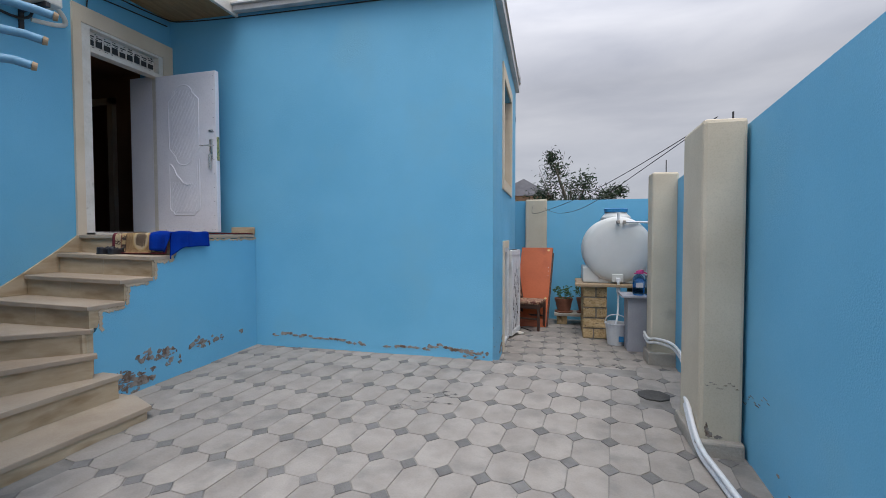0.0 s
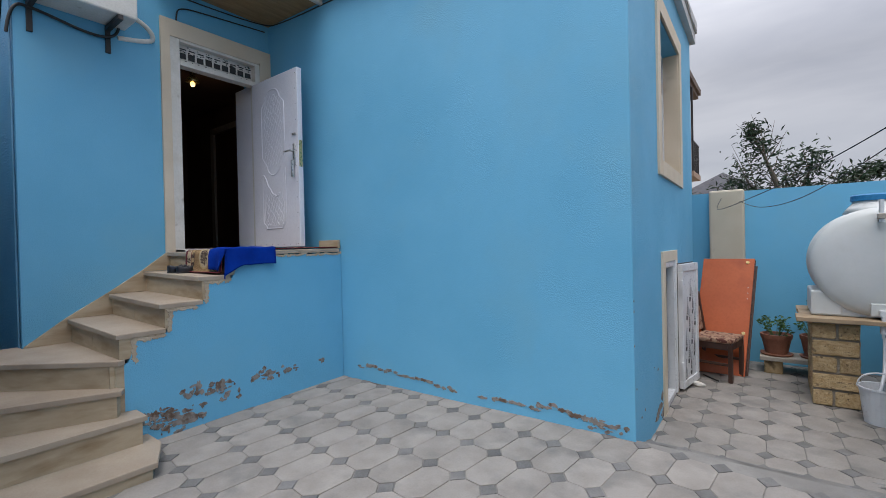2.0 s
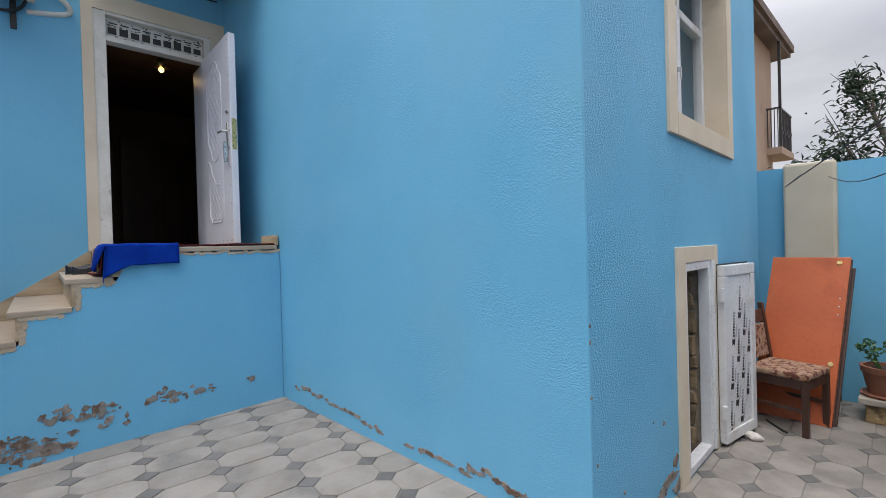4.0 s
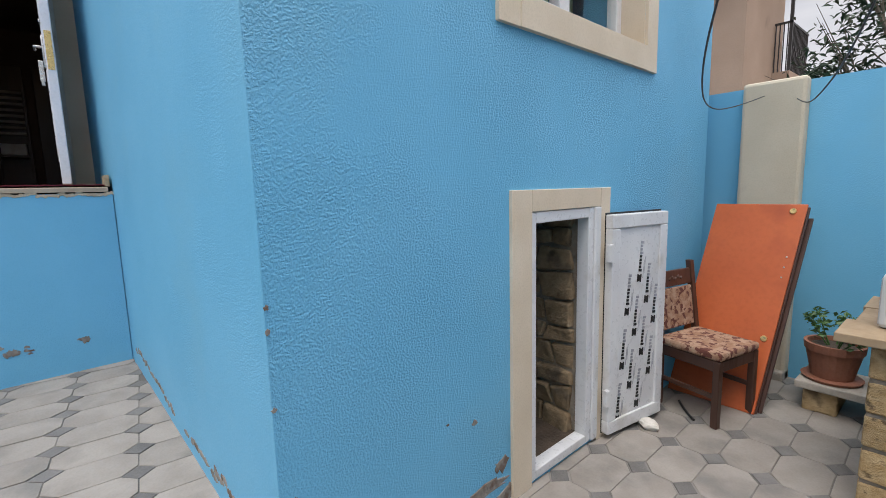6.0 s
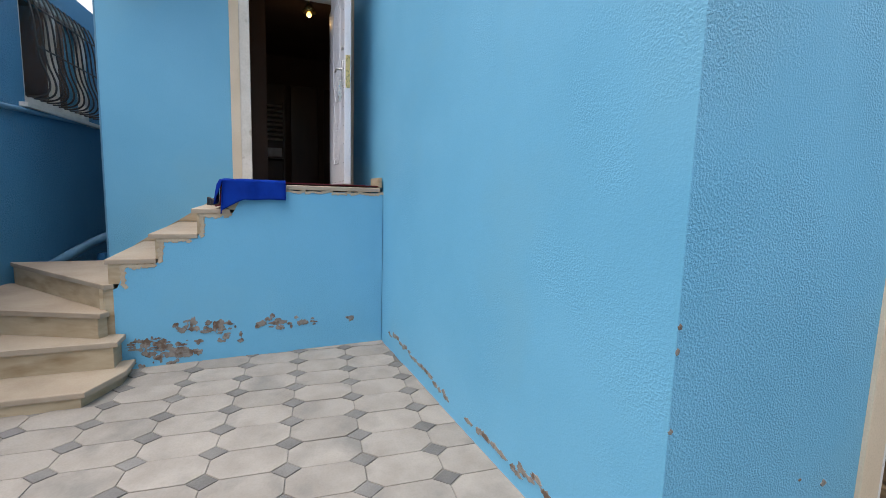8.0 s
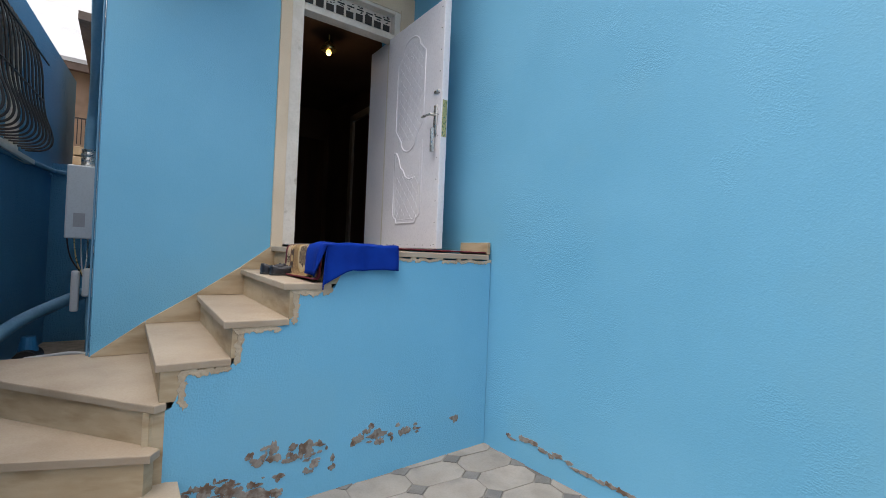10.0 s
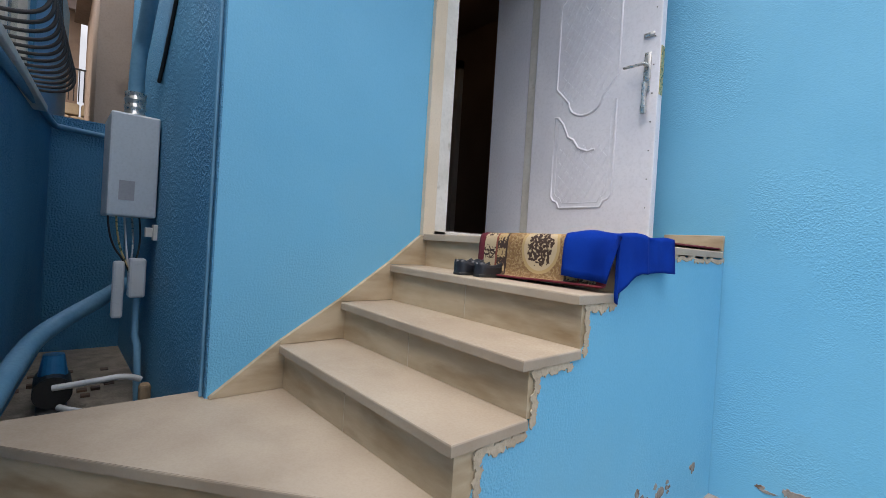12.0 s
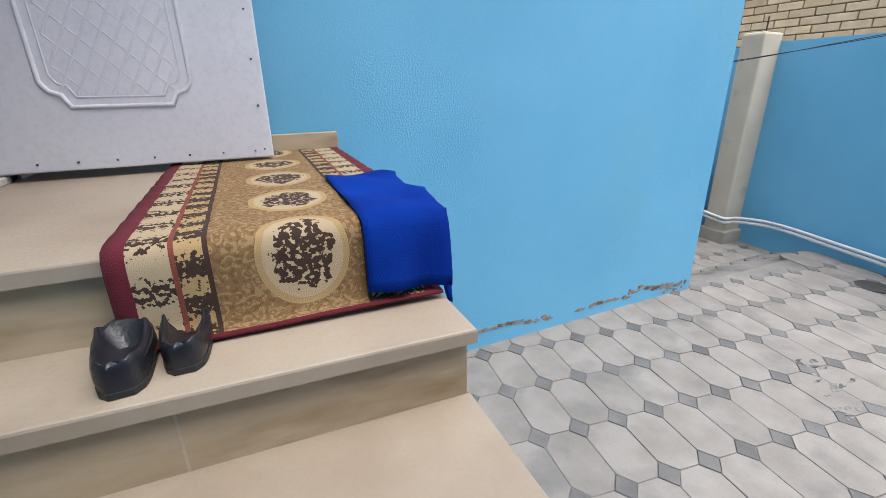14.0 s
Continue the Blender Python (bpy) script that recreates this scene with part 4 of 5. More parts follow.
FD = (Vector(B) - Vector(FRONT)).normalized()
front_at = lambda s, z, o: (-5.2 + FD.x * s + FD.y * o, FRONT[1] + FD.y * s - FD.x * o, z)
rng = random.Random(3)
spots = []
for a, b_, za, zb in ((1.78, 2.95, 0.30, 0.21), (3.25, 3.75, 0.21, 0.19), (3.75, 4.35, 0.25, 0.16)):
    s = a
    while s < b_:
        w = rng.uniform(0.03, 0.13)
        k = (s - a) / (b_ - a)
        spots.append((s, za + (zb - za) * k + rng.uniform(-0.012, 0.012) - (0.03 if s < a + 0.08 else 0), w, rng.uniform(0.02, 0.05) * (1.5 if a > 3.7 else 1)))
        s += w * rng.uniform(0.5, 0.9)
for k in range(14):
    spots.append((rng.uniform(4.1, 4.45), rng.uniform(0.10, 0.2), rng.uniform(0.02, 0.06), rng.uniform(0.01, 0.04)))
peel("peeled_plaster", wall_front, spots, front_at, 5)
side_spots = [(0.93, 0.04, 0.34, 0.08), (1.03, 0.12, 0.12, 0.09), (0.8, 0.0, 0.22, 0.06), (0.32, 0.22, 0.03, 0.02), (0.86, 0.40, 0.04, 0.03), (0.006, 0.767, 0.02, 0.022), (0.006, 1.013, 0.02, 0.025), (0.006, 1.086, 0.018, 0.02), (1.06, -0.04, 0.2, 0.1), (0.2, 0.20, 0.03, 0.02), (0.70, 0.45, 0.02, 0.01), (0.05, 0.45, 0.02, 0.02)]
peel("peeled_plaster", wall_side, side_spots, lambda s, z, o: tuple(side_at(s, o, z)), 6)
st = []
rng = random.Random(8)
for cx_, cz_, r_, n_ in ((2.92, 0.26, 0.12, 22), (3.10, 0.22, 0.16, 30), (3.38, 0.36, 0.11, 18), (3.18, 0.40, 0.09, 12), (3.82, 0.37, 0.13, 20), (4.05, 0.37, 0.10, 7), (3.0, 0.15, 0.15, 12), (4.4, 0.36, 0.05, 4), (3.5, 0.28, 0.1, 6)):
    for k in range(int(n_ * 1.5)):
        a, q = rng.uniform(0, math.tau), rng.random() ** 0.7 * r_
        st.append((cx_ + q * math.cos(a) * 1.25, cz_ + q * math.sin(a) * 0.5, rng.uniform(0.012, 0.075), rng.uniform(0.01, 0.055)))
st += [(3.40, 0.39, 0.10, 0.10), (3.12, 0.19, 0.2, 0.09), (2.90, 0.28, 0.08, 0.10), (3.84, 0.37, 0.16, 0.05), (3.22, 0.42, 0.05, 0.10)]
dmg = peel("peeled_plaster", stairs, st, lambda s, z, o: (-3.655 + o, s, z), 9)
dmg.matrix_parent_inverse = Matrix.Translation(stairs.location).inverted()
# bare mortar under the edges of the treads
rag = []
for (y0, z0) in ((2.78, 0.87), (3.02, 1.06), (3.30, 1.25)):
    for k in range(9):
        rag.append((y0 + k * 0.024, z0 + 0.005 + rng.uniform(-0.012, 0.006), 0.05, 0.045))
    for k in range(7):
        rag.append((y0 + 0.004 + rng.uniform(-0.008, 0.008), z0 - 0.15 + k * 0.025, 0.04, 0.05))
for k in range(38):
    rag.append((3.58 + k * 0.031, 1.452 + rng.uniform(-0.012, 0.006), 0.055, 0.03))
bm_spots = peel("mortar_edge", stairs, rag, lambda s, z, o: (-3.655 + o, s, z), 10, PLASTER)
bm_spots.matrix_parent_inverse = Matrix.Translation(stairs.location).inverted()

rng = random.Random(14)
floor_marks = []
for cx_, cy_, r_, n_ in ((-0.98, 3.72, 0.13, 8), (-1.22, 3.45, 0.12, 8), (-1.05, 3.55, 0.2, 5), (0.55, 5.0, 0.12, 5)):
    for k in range(n_):
        a, q = rng.uniform(0, math.tau), rng.random() * r_
        floor_marks.append((cx_ + q * math.cos(a), cy_ + q * math.sin(a), rng.uniform(0.02, 0.10), rng.uniform(0.015, 0.05)))
peel("cement_smears", yard_floor, floor_marks, lambda s, y, o: (s, y, YARD(s, y) + 0.0015 + o * 0.6), 15, surface("dry_cement_smear", (0.20, 0.185, 0.17), (0.29, 0.27, 0.25), 0.95, 16, 90, 0.8, 0.006, stain=(0.08, 0.075, 0.07), stain_at=(0.5, 0.6), stain_scale=24))
cracks = []
s = 0.0
while s < 0.5:
    cracks.append((2.9 + s, 0.52 - 0.28 * s + 0.03 * math.sin(s * 30), rng.uniform(0.02, 0.05), 0.006))
    s += rng.uniform(0.015, 0.04)
cracks += [(2.75, 0.18, 0.05, 0.02), (2.6, 0.14, 0.06, 0.02), (2.45, 0.22, 0.03, 0.015), (2.2, 0.12, 0.05, 0.02)]
peel("cracks", wall_right, cracks, lambda s, z, o: (0.93 + 0.24 * (s + 3.0) / 6.45 - o, s, z), 16)
pier_marks = [(0.93 + 0.022 * k, 0.50 + 0.02 * math.sin(k * 1.3), 0.03, 0.006) for k in range(9)] + [(0.95, 0.17, 0.05, 0.06), (0.93, 0.21, 0.03, 0.08), (1.0, 0.16, 0.06, 0.03)]
first_pier = [o for o in scene.objects if o.name == "pier"][0]
peel("cracks", first_pier, pier_marks, lambda s, z, o: (s, 3.24 - o, z), 17)

# ---- passage: chair, boards, plants ----
FABRIC = surface("brown_floral_tapestry", (0.25, 0.13, 0.075), (0.38, 0.25, 0.17), 0.9, 22, 120, 0.5, 0.003, stain=(0.10, 0.03, 0.02), stain_at=(0.52, 0.58), stain_scale=26)
chair = thing("dining_chair", "dark wooden dining chair with worn floral upholstery", "chair")
for x, y in ((-0.19, -0.20), (0.19, -0.20)):
    bm = boxes((x - 0.021, x + 0.021, y - 0.021, y + 0.021, 0, 0.43), bev=0.005)
    part("leg", bm, WOOD_DARK, chair)
for x in (-0.19, 0.19):
    bm = boxes((x - 0.02, x + 0.02, 0.17, 0.215, 0, 0.45), bev=0.005)
    made = box(bm, x - 0.02, x + 0.02, 0.17, 0.21, 0.45, 0.96, 0.005)
    for v in made:
        v.co.y += max(0.0, v.co.z - 0.45) * 0.14
    part("leg", bm, WOOD_DARK, chair)
part("rail", boxes((-0.17, 0.17, -0.215, -0.19, 0.36, 0.43), (-0.17, 0.17, 0.18, 0.205, 0.36, 0.43), (-0.205, -0.18, -0.18, 0.18, 0.36, 0.43), (0.18, 0.205, -0.18, 0.18, 0.36, 0.43),
                   (-0.20, -0.18, -0.18, 0.18, 0.18, 0.21), (0.18, 0.20, -0.18, 0.18, 0.18, 0.21), bev=0.004), WOOD_DARK, chair)
bm = boxes((-0.215, 0.215, -0.225, 0.20, 0.43, 0.485), bev=0.018)
part("seat", bm, FABRIC, chair)
tilt = Matrix.Translation((0, 0.19, 0.45)) @ pose(0, 0, 0, -8, 0, 0)
part("backrest", boxes((-0.17, 0.17, -0.012, 0.012, 0.06, 0.34), bev=0.01, m=tilt), FABRIC, chair)
bm = boxes((-0.19, 0.19, -0.01, 0.014, 0.35, 0.46), bev=0.006, m=tilt)
for k in range(5):
    cone(bm, tilt @ Vector((-0.06 + k * 0.03, -0.012, 0.40 + 0.012 * (k % 2))), tilt @ Vector((-0.06 + k * 0.03, -0.02, 0.40 + 0.012 * (k % 2))), 0.013, 0.008, 8)
part("crest_rail", bm, WOOD_DARK, chair)
chair.matrix_basis = pose(-0.50, 7.60, PASSAGE, 0, 0, 78)


def board(name, mat, label, x0, x1, yb, yt, h, th):
    """A board leaning back towards the wall, its foot at yb and its head at yt."""
    ob = thing(name, label, "board", ((x0 + x1) / 2, yb, PASSAGE))
    lean = math.degrees(math.atan2(yt - yb, h))
    L = math.hypot(h, yt - yb)
    m = Matrix.Translation((0, yb, PASSAGE + 0.003)) @ pose(0, 0, 0, -lean, 0, 0) @ Matrix.Shear('XY', 4, (0.07, 0.0)) @ Matrix.Translation((-0.09, 0, 0))
    bm = boxes((x0, x1, 0, th, 0, L), bev=0.004, m=m)
    under(part("panel", bm, mat), ob)
    bm = bmesh.new()
    if mat is ORANGE:
        for x, z in ((x1 - 0.07, L - 0.05), (x1 - 0.05, 0.50)):
            cone(bm, m @ Vector((x, 0, z)), m @ Vector((x, -0.010, z)), 0.021, 0.018, 14)
            under(part("hinge_cup", bm, BRASS), ob)
            bm = bmesh.new()
        for k in range(3):
            cone(bm, m @ Vector((x1 - 0.04, 0, 0.92 + k * 0.07)), m @ Vector((x1 - 0.045, -0.004, 0.92 + k * 0.07)), 0.006, 0.005, 6)
        tagged(under(part("screws", bm, PVC), ob), kind="stuff")
    else:
        bm.free()
    return ob


board("leaning_board", ORANGE, "orange varnished cupboard panel leaning against the wall", -0.69, -0.145, 7.72, 8.20, 1.345, 0.018)
board("leaning_board", WOOD_DARK, "dark brown board leaning behind the orange panel", -0.67, -0.135, 7.742, 8.222, 1.325, 0.022)
board("leaning_board", WOOD_DARK, "narrow dark plank leaning behind the panel", -0.57, -0.115, 7.772, 8.252, 1.25, 0.02)
ladle = tagged(tube("ladle", [(-0.63, 7.56, PASSAGE + 0.01), (-0.55, 7.44, PASSAGE + 0.012), (-0.46, 7.36, PASSAGE + 0.01)], 0.008, BLACK), "small black ladle lying on the paving", "ladle")
bm = bmesh.new()
bmesh.ops.create_icosphere(bm, subdivisions=2, radius=0.07, matrix=Matrix.Translation((-0.62, 7.09, PASSAGE + 0.02)) @ Matrix.Diagonal((1.1, 0.8, 0.5, 1)))
for v in bm.verts:
    v.co += Vector((0.02, 0.02, 0.015)) * noise.noise(v.co * 14)
tagged(part("stone", bm, surface("pale_broken_stone", (0.5, 0.47, 0.42), (0.62, 0.58, 0.52), 0.9, 9, 60, 0.5)), "broken pale stone lying by the low door", "stone")

bench = thing("plant_bench", "low stone slab bench on rough blocks", "bench", (0.2, 8.25, PASSAGE))
under(part("top", boxes((-0.10, 0.62, 8.02, 8.42, 0.06, 0.11), bev=0.008), CEMENT), bench)
for xa, xb in ((-0.06, 0.12), (0.36, 0.58)):
    under(part("support", boxes((xa, xb, 8.06, 8.40, PASSAGE - 0.005, 0.06), bev=0.015), STONE_BLOCK), bench)


def leaf_cloud(name, blobs, count, size, mat, parent, seed, slim=0.32):
    """Many small bent leaves scattered through blobs of (centre, radii)."""
    rng = random.Random(seed)
    bm = bmesh.new()
    for _ in range(count):
        c, r = rng.choice(blobs)
        d = Vector((rng.gauss(0, 0.45), rng.gauss(0, 0.45), rng.gauss(0, 0.45)))
        p = Vector(c) + Vector((d.x * r[0], d.y * r[1], d.z * r[2]))
        m = Matrix.Translation(p) @ Euler((rng.uniform(-1.2, 1.2), rng.uniform(-1.2, 1.2), rng.uniform(0, 6.28))).to_matrix().to_4x4()
        s = size * rng.uniform(0.6, 1.25)
        v = [bm.verts.new(m @ Vector(q)) for q in ((0, -s / 2, 0), (s * slim / 2, 0, 0.06 * s), (0, s / 2, -0.12 * s), (-s * slim / 2, 0, 0.06 * s))]
        bm.faces.new((v[0], v[1], v[2])), bm.faces.new((v[0], v[2], v[3]))
    me = bpy.data.meshes.new(name)
    bm.to_mesh(me)
    bm.free()
    me.materials.append(mat)
    ob = new(name, me)
    ob.parent = parent
    return tagged(ob, kind="stuff")


def potted_plant(x, y, z, r, h, seed):
    ob = thing("potted_plant", "terracotta pot with a bushy green houseplant", "plant", (x, y, z), "potted plants on the bench")
    bm = bmesh.new()
    lathe(bm, [(r * 0.68, 0.012), (r * 0.72, 0.03), (r * 0.95, h * 0.8), (r, h * 0.8), (r * 1.03, h), (r * 0.9, h), (r * 0.85, h * 0.85)], (0, 0, 0), 24)
    part("pot", bm, TERRA, ob, smooth=False)
    bm = bmesh.new()
    lathe(bm, [(r * 0.95, 0.0), (r * 1.05, 0.02), (r * 0.98, 0.022)], (0, 0, 0), 24)
    part("saucer", bm, TERRA, ob)
    bm = bmesh.new()
    lathe(bm, [(r * 0.86, h * 0.82), (r * 0.8, h * 0.9)], (0, 0, 0), 16)
    part("soil", bm, SOIL, ob)
    rng = random.Random(seed)
    bm = bmesh.new()
    tips = []
    for k in range(9):
        q = Vector((rng.uniform(-1, 1) * r, rng.uniform(-1, 1) * r, h + rng.uniform(0.06, 0.2)))
        cone(bm, (q.x * 0.3, q.y * 0.3, h * 0.85), q, 0.005, 0.003, 6)
        tips.append((tuple(q), (0.05, 0.05, 0.05)))
    part("stem", bm, LEAF_BRIGHT, ob)
    leaf_cloud("foliage", tips, 260, 0.04, LEAF_BRIGHT, ob, seed, 0.55)
    return ob


potted_plant(0.06, 8.2, 0.11, 0.155, 0.25, 1)
potted_plant(0.42, 8.22, 0.11, 0.14, 0.26, 2)
leafy = thing("bush", "small dark green shrub growing behind the water tank stand", "bush", (0.42, 8.5, PASSAGE))
leaf_cloud("foliage", [((0.1, -0.03, 0.55), (0.13, 0.08, 0.25)), ((0.0, -0.03, 0.75), (0.1, 0.06, 0.2))], 300, 0.05, LEAF, leafy, 5, 0.5)
bm = bmesh.new()
cone(bm, (0.05, 0, 0), (0.06, -0.03, 0.7), 0.012, 0.006, 8)
part("stem", bm, BARK, leafy)

# ---- water tank on its stand ----
stand = thing("tank_stand", "stand of rough limestone blocks with a plank top", "stand", (0.85, 7.4, PASSAGE))
rng = random.Random(21)
blk = bpy.data.meshes.new("block")
bm = boxes((-0.5, 0.5, -0.5, 0.5, -0.5, 0.5), bev=0.07)
for v in bm.verts:
    v.co += Vector((noise.noise(v.co * 3), noise.noise(v.co * 3 + Vector((5, 0, 0))), noise.noise(v.co * 3 + Vector((0, 7, 0))))) * 0.06
bm.to_mesh(blk)
bm.free()
blk.materials.append(STONE_BLOCK)
for px, wid in ((0.33, 0.36), (1.06, 0.34)):
    for row in range(5):
        cuts = [0.0, wid] if row % 2 else [0.0, wid * rng.uniform(0.42, 0.6), wid]
        for a, b_ in zip(cuts, cuts[1:]):
            for yy in (7.06, 7.48):
                o = new("block", blk)
                o.parent = stand
                o.location = (px + (a + b_) / 2 - 0.85, yy + 0.2 - 7.4, 0.078 + row * 0.158)
                o.scale = (b_ - a - 0.012, 0.40, 0.147)
    under(part("mortar", boxes((px + 0.012, px + wid - 0.012, 7.075, 7.86, PASSAGE, 0.70)), MORTAR), stand)
under(part("top", boxes((0.22, 1.45, 7.0, 7.30, 0.705, 0.745), (0.25, 1.45, 7.305, 7.62, 0.705, 0.742), (0.24, 1.45, 7.625, 7.95, 0.705, 0.746), bev=0.004), WOOD_RAW), stand)

tank = thing("water_tank", "white plastic water tank with a blue lid on the stone stand", "tank", (0.88, 7.5, 0.776))
TX, TZ, TR = 0.88, 1.29, 0.505
bm = bmesh.new()
ringp = []
for r, y in ((0.30, 7.13), (0.44, 7.145), (0.485, 7.17), (0.505, 7.21), (0.505, 7.30), (0.49, 7.32), (0.49, 7.62), (0.505, 7.64), (0.505, 7.76), (0.46, 7.84), (0.30, 7.87)):
    ringp.append([bm.verts.new((TX + r * math.cos(a * math.tau / 48), y, TZ + r * math.sin(a * math.tau / 48))) for a in range(48)])
for a, b_ in zip(ringp, ringp[1:]):
    for i in range(48):
        bm.faces.new((a[i], a[(i + 1) % 48], b_[(i + 1) % 48], b_[i]))
bm.faces.new(ringp[0]), bm.faces.new(ringp[-1])
under(part("body", bm, TANK, smooth=True), tank)
bm = bmesh.new()
for x0, x1 in ((TX - 0.50, TX - 0.26), (TX + 0.26, TX + 0.50)):
    box(bm, x0, x1, 7.19, 7.80, 0.778, 1.02, 0.02)
box(bm, TX - 0.3, TX + 0.3, 7.2, 7.8, 0.778, 0.86, 0.01)
under(part("foot", bm, TANK), tank)
bm = bmesh.new()
lathe(bm, [(0.24, 0.0), (0.20, 0.06), (0.165, 0.10), (0.16, 0.13)], (TX, 7.45, TZ + TR - 0.045), 28)
under(part("neck", bm, TANK, smooth=True), tank)
bm = bmesh.new()
lathe(bm, [(0.175, 0.0), (0.178, 0.05), (0.165, 0.062)], (TX, 7.45, TZ + TR + 0.075), 24)
under(part("lid", bm, BLUE_LID), tank)
under(part("outlet_plate", boxes((TX - 0.08, TX + 0.08, 7.115, 7.16, 0.80, 0.92), bev=0.008), TANK), tank)
under(tube("fill_pipe", [(1.5, 7.3, 1.70), (1.1, 7.1, 1.705), (0.93, 7.09, 1.71)], 0.016, PVC), tank)
under(tube("inlet", [(0.875, 7.09, 1.66), (0.875, 7.09, 1.86)], 0.018, PVC, smooth=False), tank)
for xa, xb in ((0.85, 0.9), (0.94, 0.98)):
    under(part("coupling", boxes((xa, xb, 7.06, 7.135, 1.685, 1.735), bev=0.008), CEMENT), tank)
bm = boxes((TX - 0.03, TX + 0.03, 7.04, 7.12, 0.81, 0.87), bev=0.01)
cone(bm, (TX, 7.05, 0.82), (TX, 7.05, 0.62), 0.02, 0.02, 12)
cone(bm, (TX, 7.05, 0.74), (TX, 7.05, 0.66), 0.03, 0.03, 12)
under(part("tap", bm, PVC), tank)
under(tube("hose", [(TX, 7.05, 0.62), (TX, 7.05, 0.4), (TX - 0.03, 6.9, 0.28), (TX - 0.07, 6.8, 0.2)], 0.014, PVC), tank)

tank.location += Vector((-0.045, 0, -0.03))

# ---- bucket, cabinet, bottles ----
bucket = thing("bucket", "white plastic bucket with a wire handle under the tap", "bucket", (0.78, 6.80, PASSAGE))
bm = bmesh.new()
lathe(bm, [(0.115, 0.0), (0.15, 0.29), (0.16, 0.295), (0.16, 0.31), (0.145, 0.31), (0.11, 0.02)], (0, 0, 0), 28)
part("body", bm, PVC, bucket)
part("print", boxes((0.02, 0.09, -0.142, -0.134, 0.06, 0.14), bev=0.003), BLUE_LID, bucket)
tube("handle", [(-0.158, 0, 0.30), (-0.15, -0.03, 0.40), (0, -0.06, 0.45), (0.15, -0.03, 0.38), (0.158, 0, 0.30)], 0.007, PVC, bucket)
cab = thing("cabinet", "small grey laminate cabinet beside the tank", "cabinet", (1.05, 6.45, PASSAGE))
under(part("body", boxes((0.88, 1.30, 6.40, 6.76, PASSAGE, 0.64), bev=0.004), CABINET), cab)
under(part("top", boxes((0.80, 1.32, 6.34, 6.80, 0.642, 0.672), bev=0.005), CABINET), cab)


def bottle(x, y):
    ob = thing("water_bottle", "large clear blue water bottle with a pink cap and handle", "bottle", (x, y, 0.673), "water bottles on the cabinet")
    bm = bmesh.new()
    lathe(bm, [(0.06, 0.0), (0.075, 0.02), (0.075, 0.08), (0.07, 0.09), (0.075, 0.10), (0.075, 0.20), (0.06, 0.25), (0.028, 0.28), (0.028, 0.30)], (0, 0, 0), 20)
    part("body", bm, BLUE_GLASS, ob, smooth=True)
    bm = bmesh.new()
    lathe(bm, [(0.034, 0.29), (0.034, 0.325), (0.03, 0.33)], (0, 0, 0), 14)
    box(bm, -0.06, 0.06, -0.01, 0.01, 0.285, 0.30, 0.004)
    part("cap", bm, PINK, ob)
    part("label", boxes((-0.045, 0.045, -0.08, -0.073, 0.11, 0.17), bev=0.002), PVC, ob)
    return ob


bottle(1.02, 6.46), bottle(1.17, 6.50), bottle(1.08, 6.64)

# ---- pipes, drain and cables ----
for k, dz in enumerate((0.0, 0.045)):
    pts = [(0.93, 2.2, 0.05 + dz), (0.90, 2.9, 0.05 + dz), (0.86, 3.16, 0.08 + dz), (0.87, 3.45, 0.22 + dz * 2), (0.89, 3.58, 0.24 + dz)]
    tagged(tube("water_pipe", pts, 0.017, PVC), "white plastic water pipe along the foot of the wall", "pipe", "water pipes")
    pts = [(1.11, 3.9, 0.15 + dz), (1.16, 4.6, 0.18 + dz), (1.25, 5.4, 0.22 + dz), (1.12, 5.76, 0.20 + dz), (1.06, 5.80, 0.18 + dz), (1.03, 5.86, 0.17 + dz), (1.04, 6.12, 0.2 + dz)]
    tagged(tube("water_pipe", pts, 0.017, PVC), "white plastic water pipe along the foot of the wall", "pipe", "water pipes")
bm = bmesh.new()
prism(bm, [(0.80 + 0.14 * math.cos(a * math.tau / 8 + 0.2), 4.24 + 0.14 * math.sin(a * math.tau / 8 + 0.2)) for a in range(8)], 0.03, YARD(0.80, 4.24) + 0.004, 0.004)
tagged(part("drain_cover", bm, surface("cast_iron", (0.035, 0.033, 0.03), (0.06, 0.056, 0.05), 0.7, 9, 90, 0.4, 0.003)), "dark grey drain cover set in the paving", "drain cover", kind="structure")
for pts in ([(1.0, 3.36, 2.28), (0.65, 4.5, 2.10), (0.2, 5.6, 1.93), (-0.12, 6.3, 1.85), (-0.4, 7.1, 1.81), (-0.5, 7.8, 1.88), (-0.5, 8.48, 2.04)],
            [(1.0, 3.46, 2.28), (0.75, 4.6, 2.12), (0.5, 5.6, 1.95), (0.25, 6.6, 1.84), (0.02, 7.4, 1.83), (-0.15, 8.0, 1.88), (-0.3, 8.48, 1.99)]):
    tagged(tube("cable", pts, 0.0035, BLACK), "thin black cable slung across the passage", "cable", "slung cables")
for q in ((1.09, 1.10, 3.36, 3.37, 2.26, 2.31), (1.23, 1.24, 5.95, 5.96, 2.24, 2.40)):
    tagged(part("steel_rod", boxes(q), IRON), "short rusty rod standing on a pier", "rod", "rods on the piers")
tagged(tube("cable", [(-4.82, 2.4, 4.14), (-4.82, 3.3, 4.12), (-4.82, 4.6, 4.18), (-4.6, 4.67, 4.18), (-3.9, 4.70, 4.16), (-2.0, 4.79, 4.17), (-0.8, 4.84, 4.18)], 0.007, BLACK), "black cable run under the eaves", "cable", "slung cables")
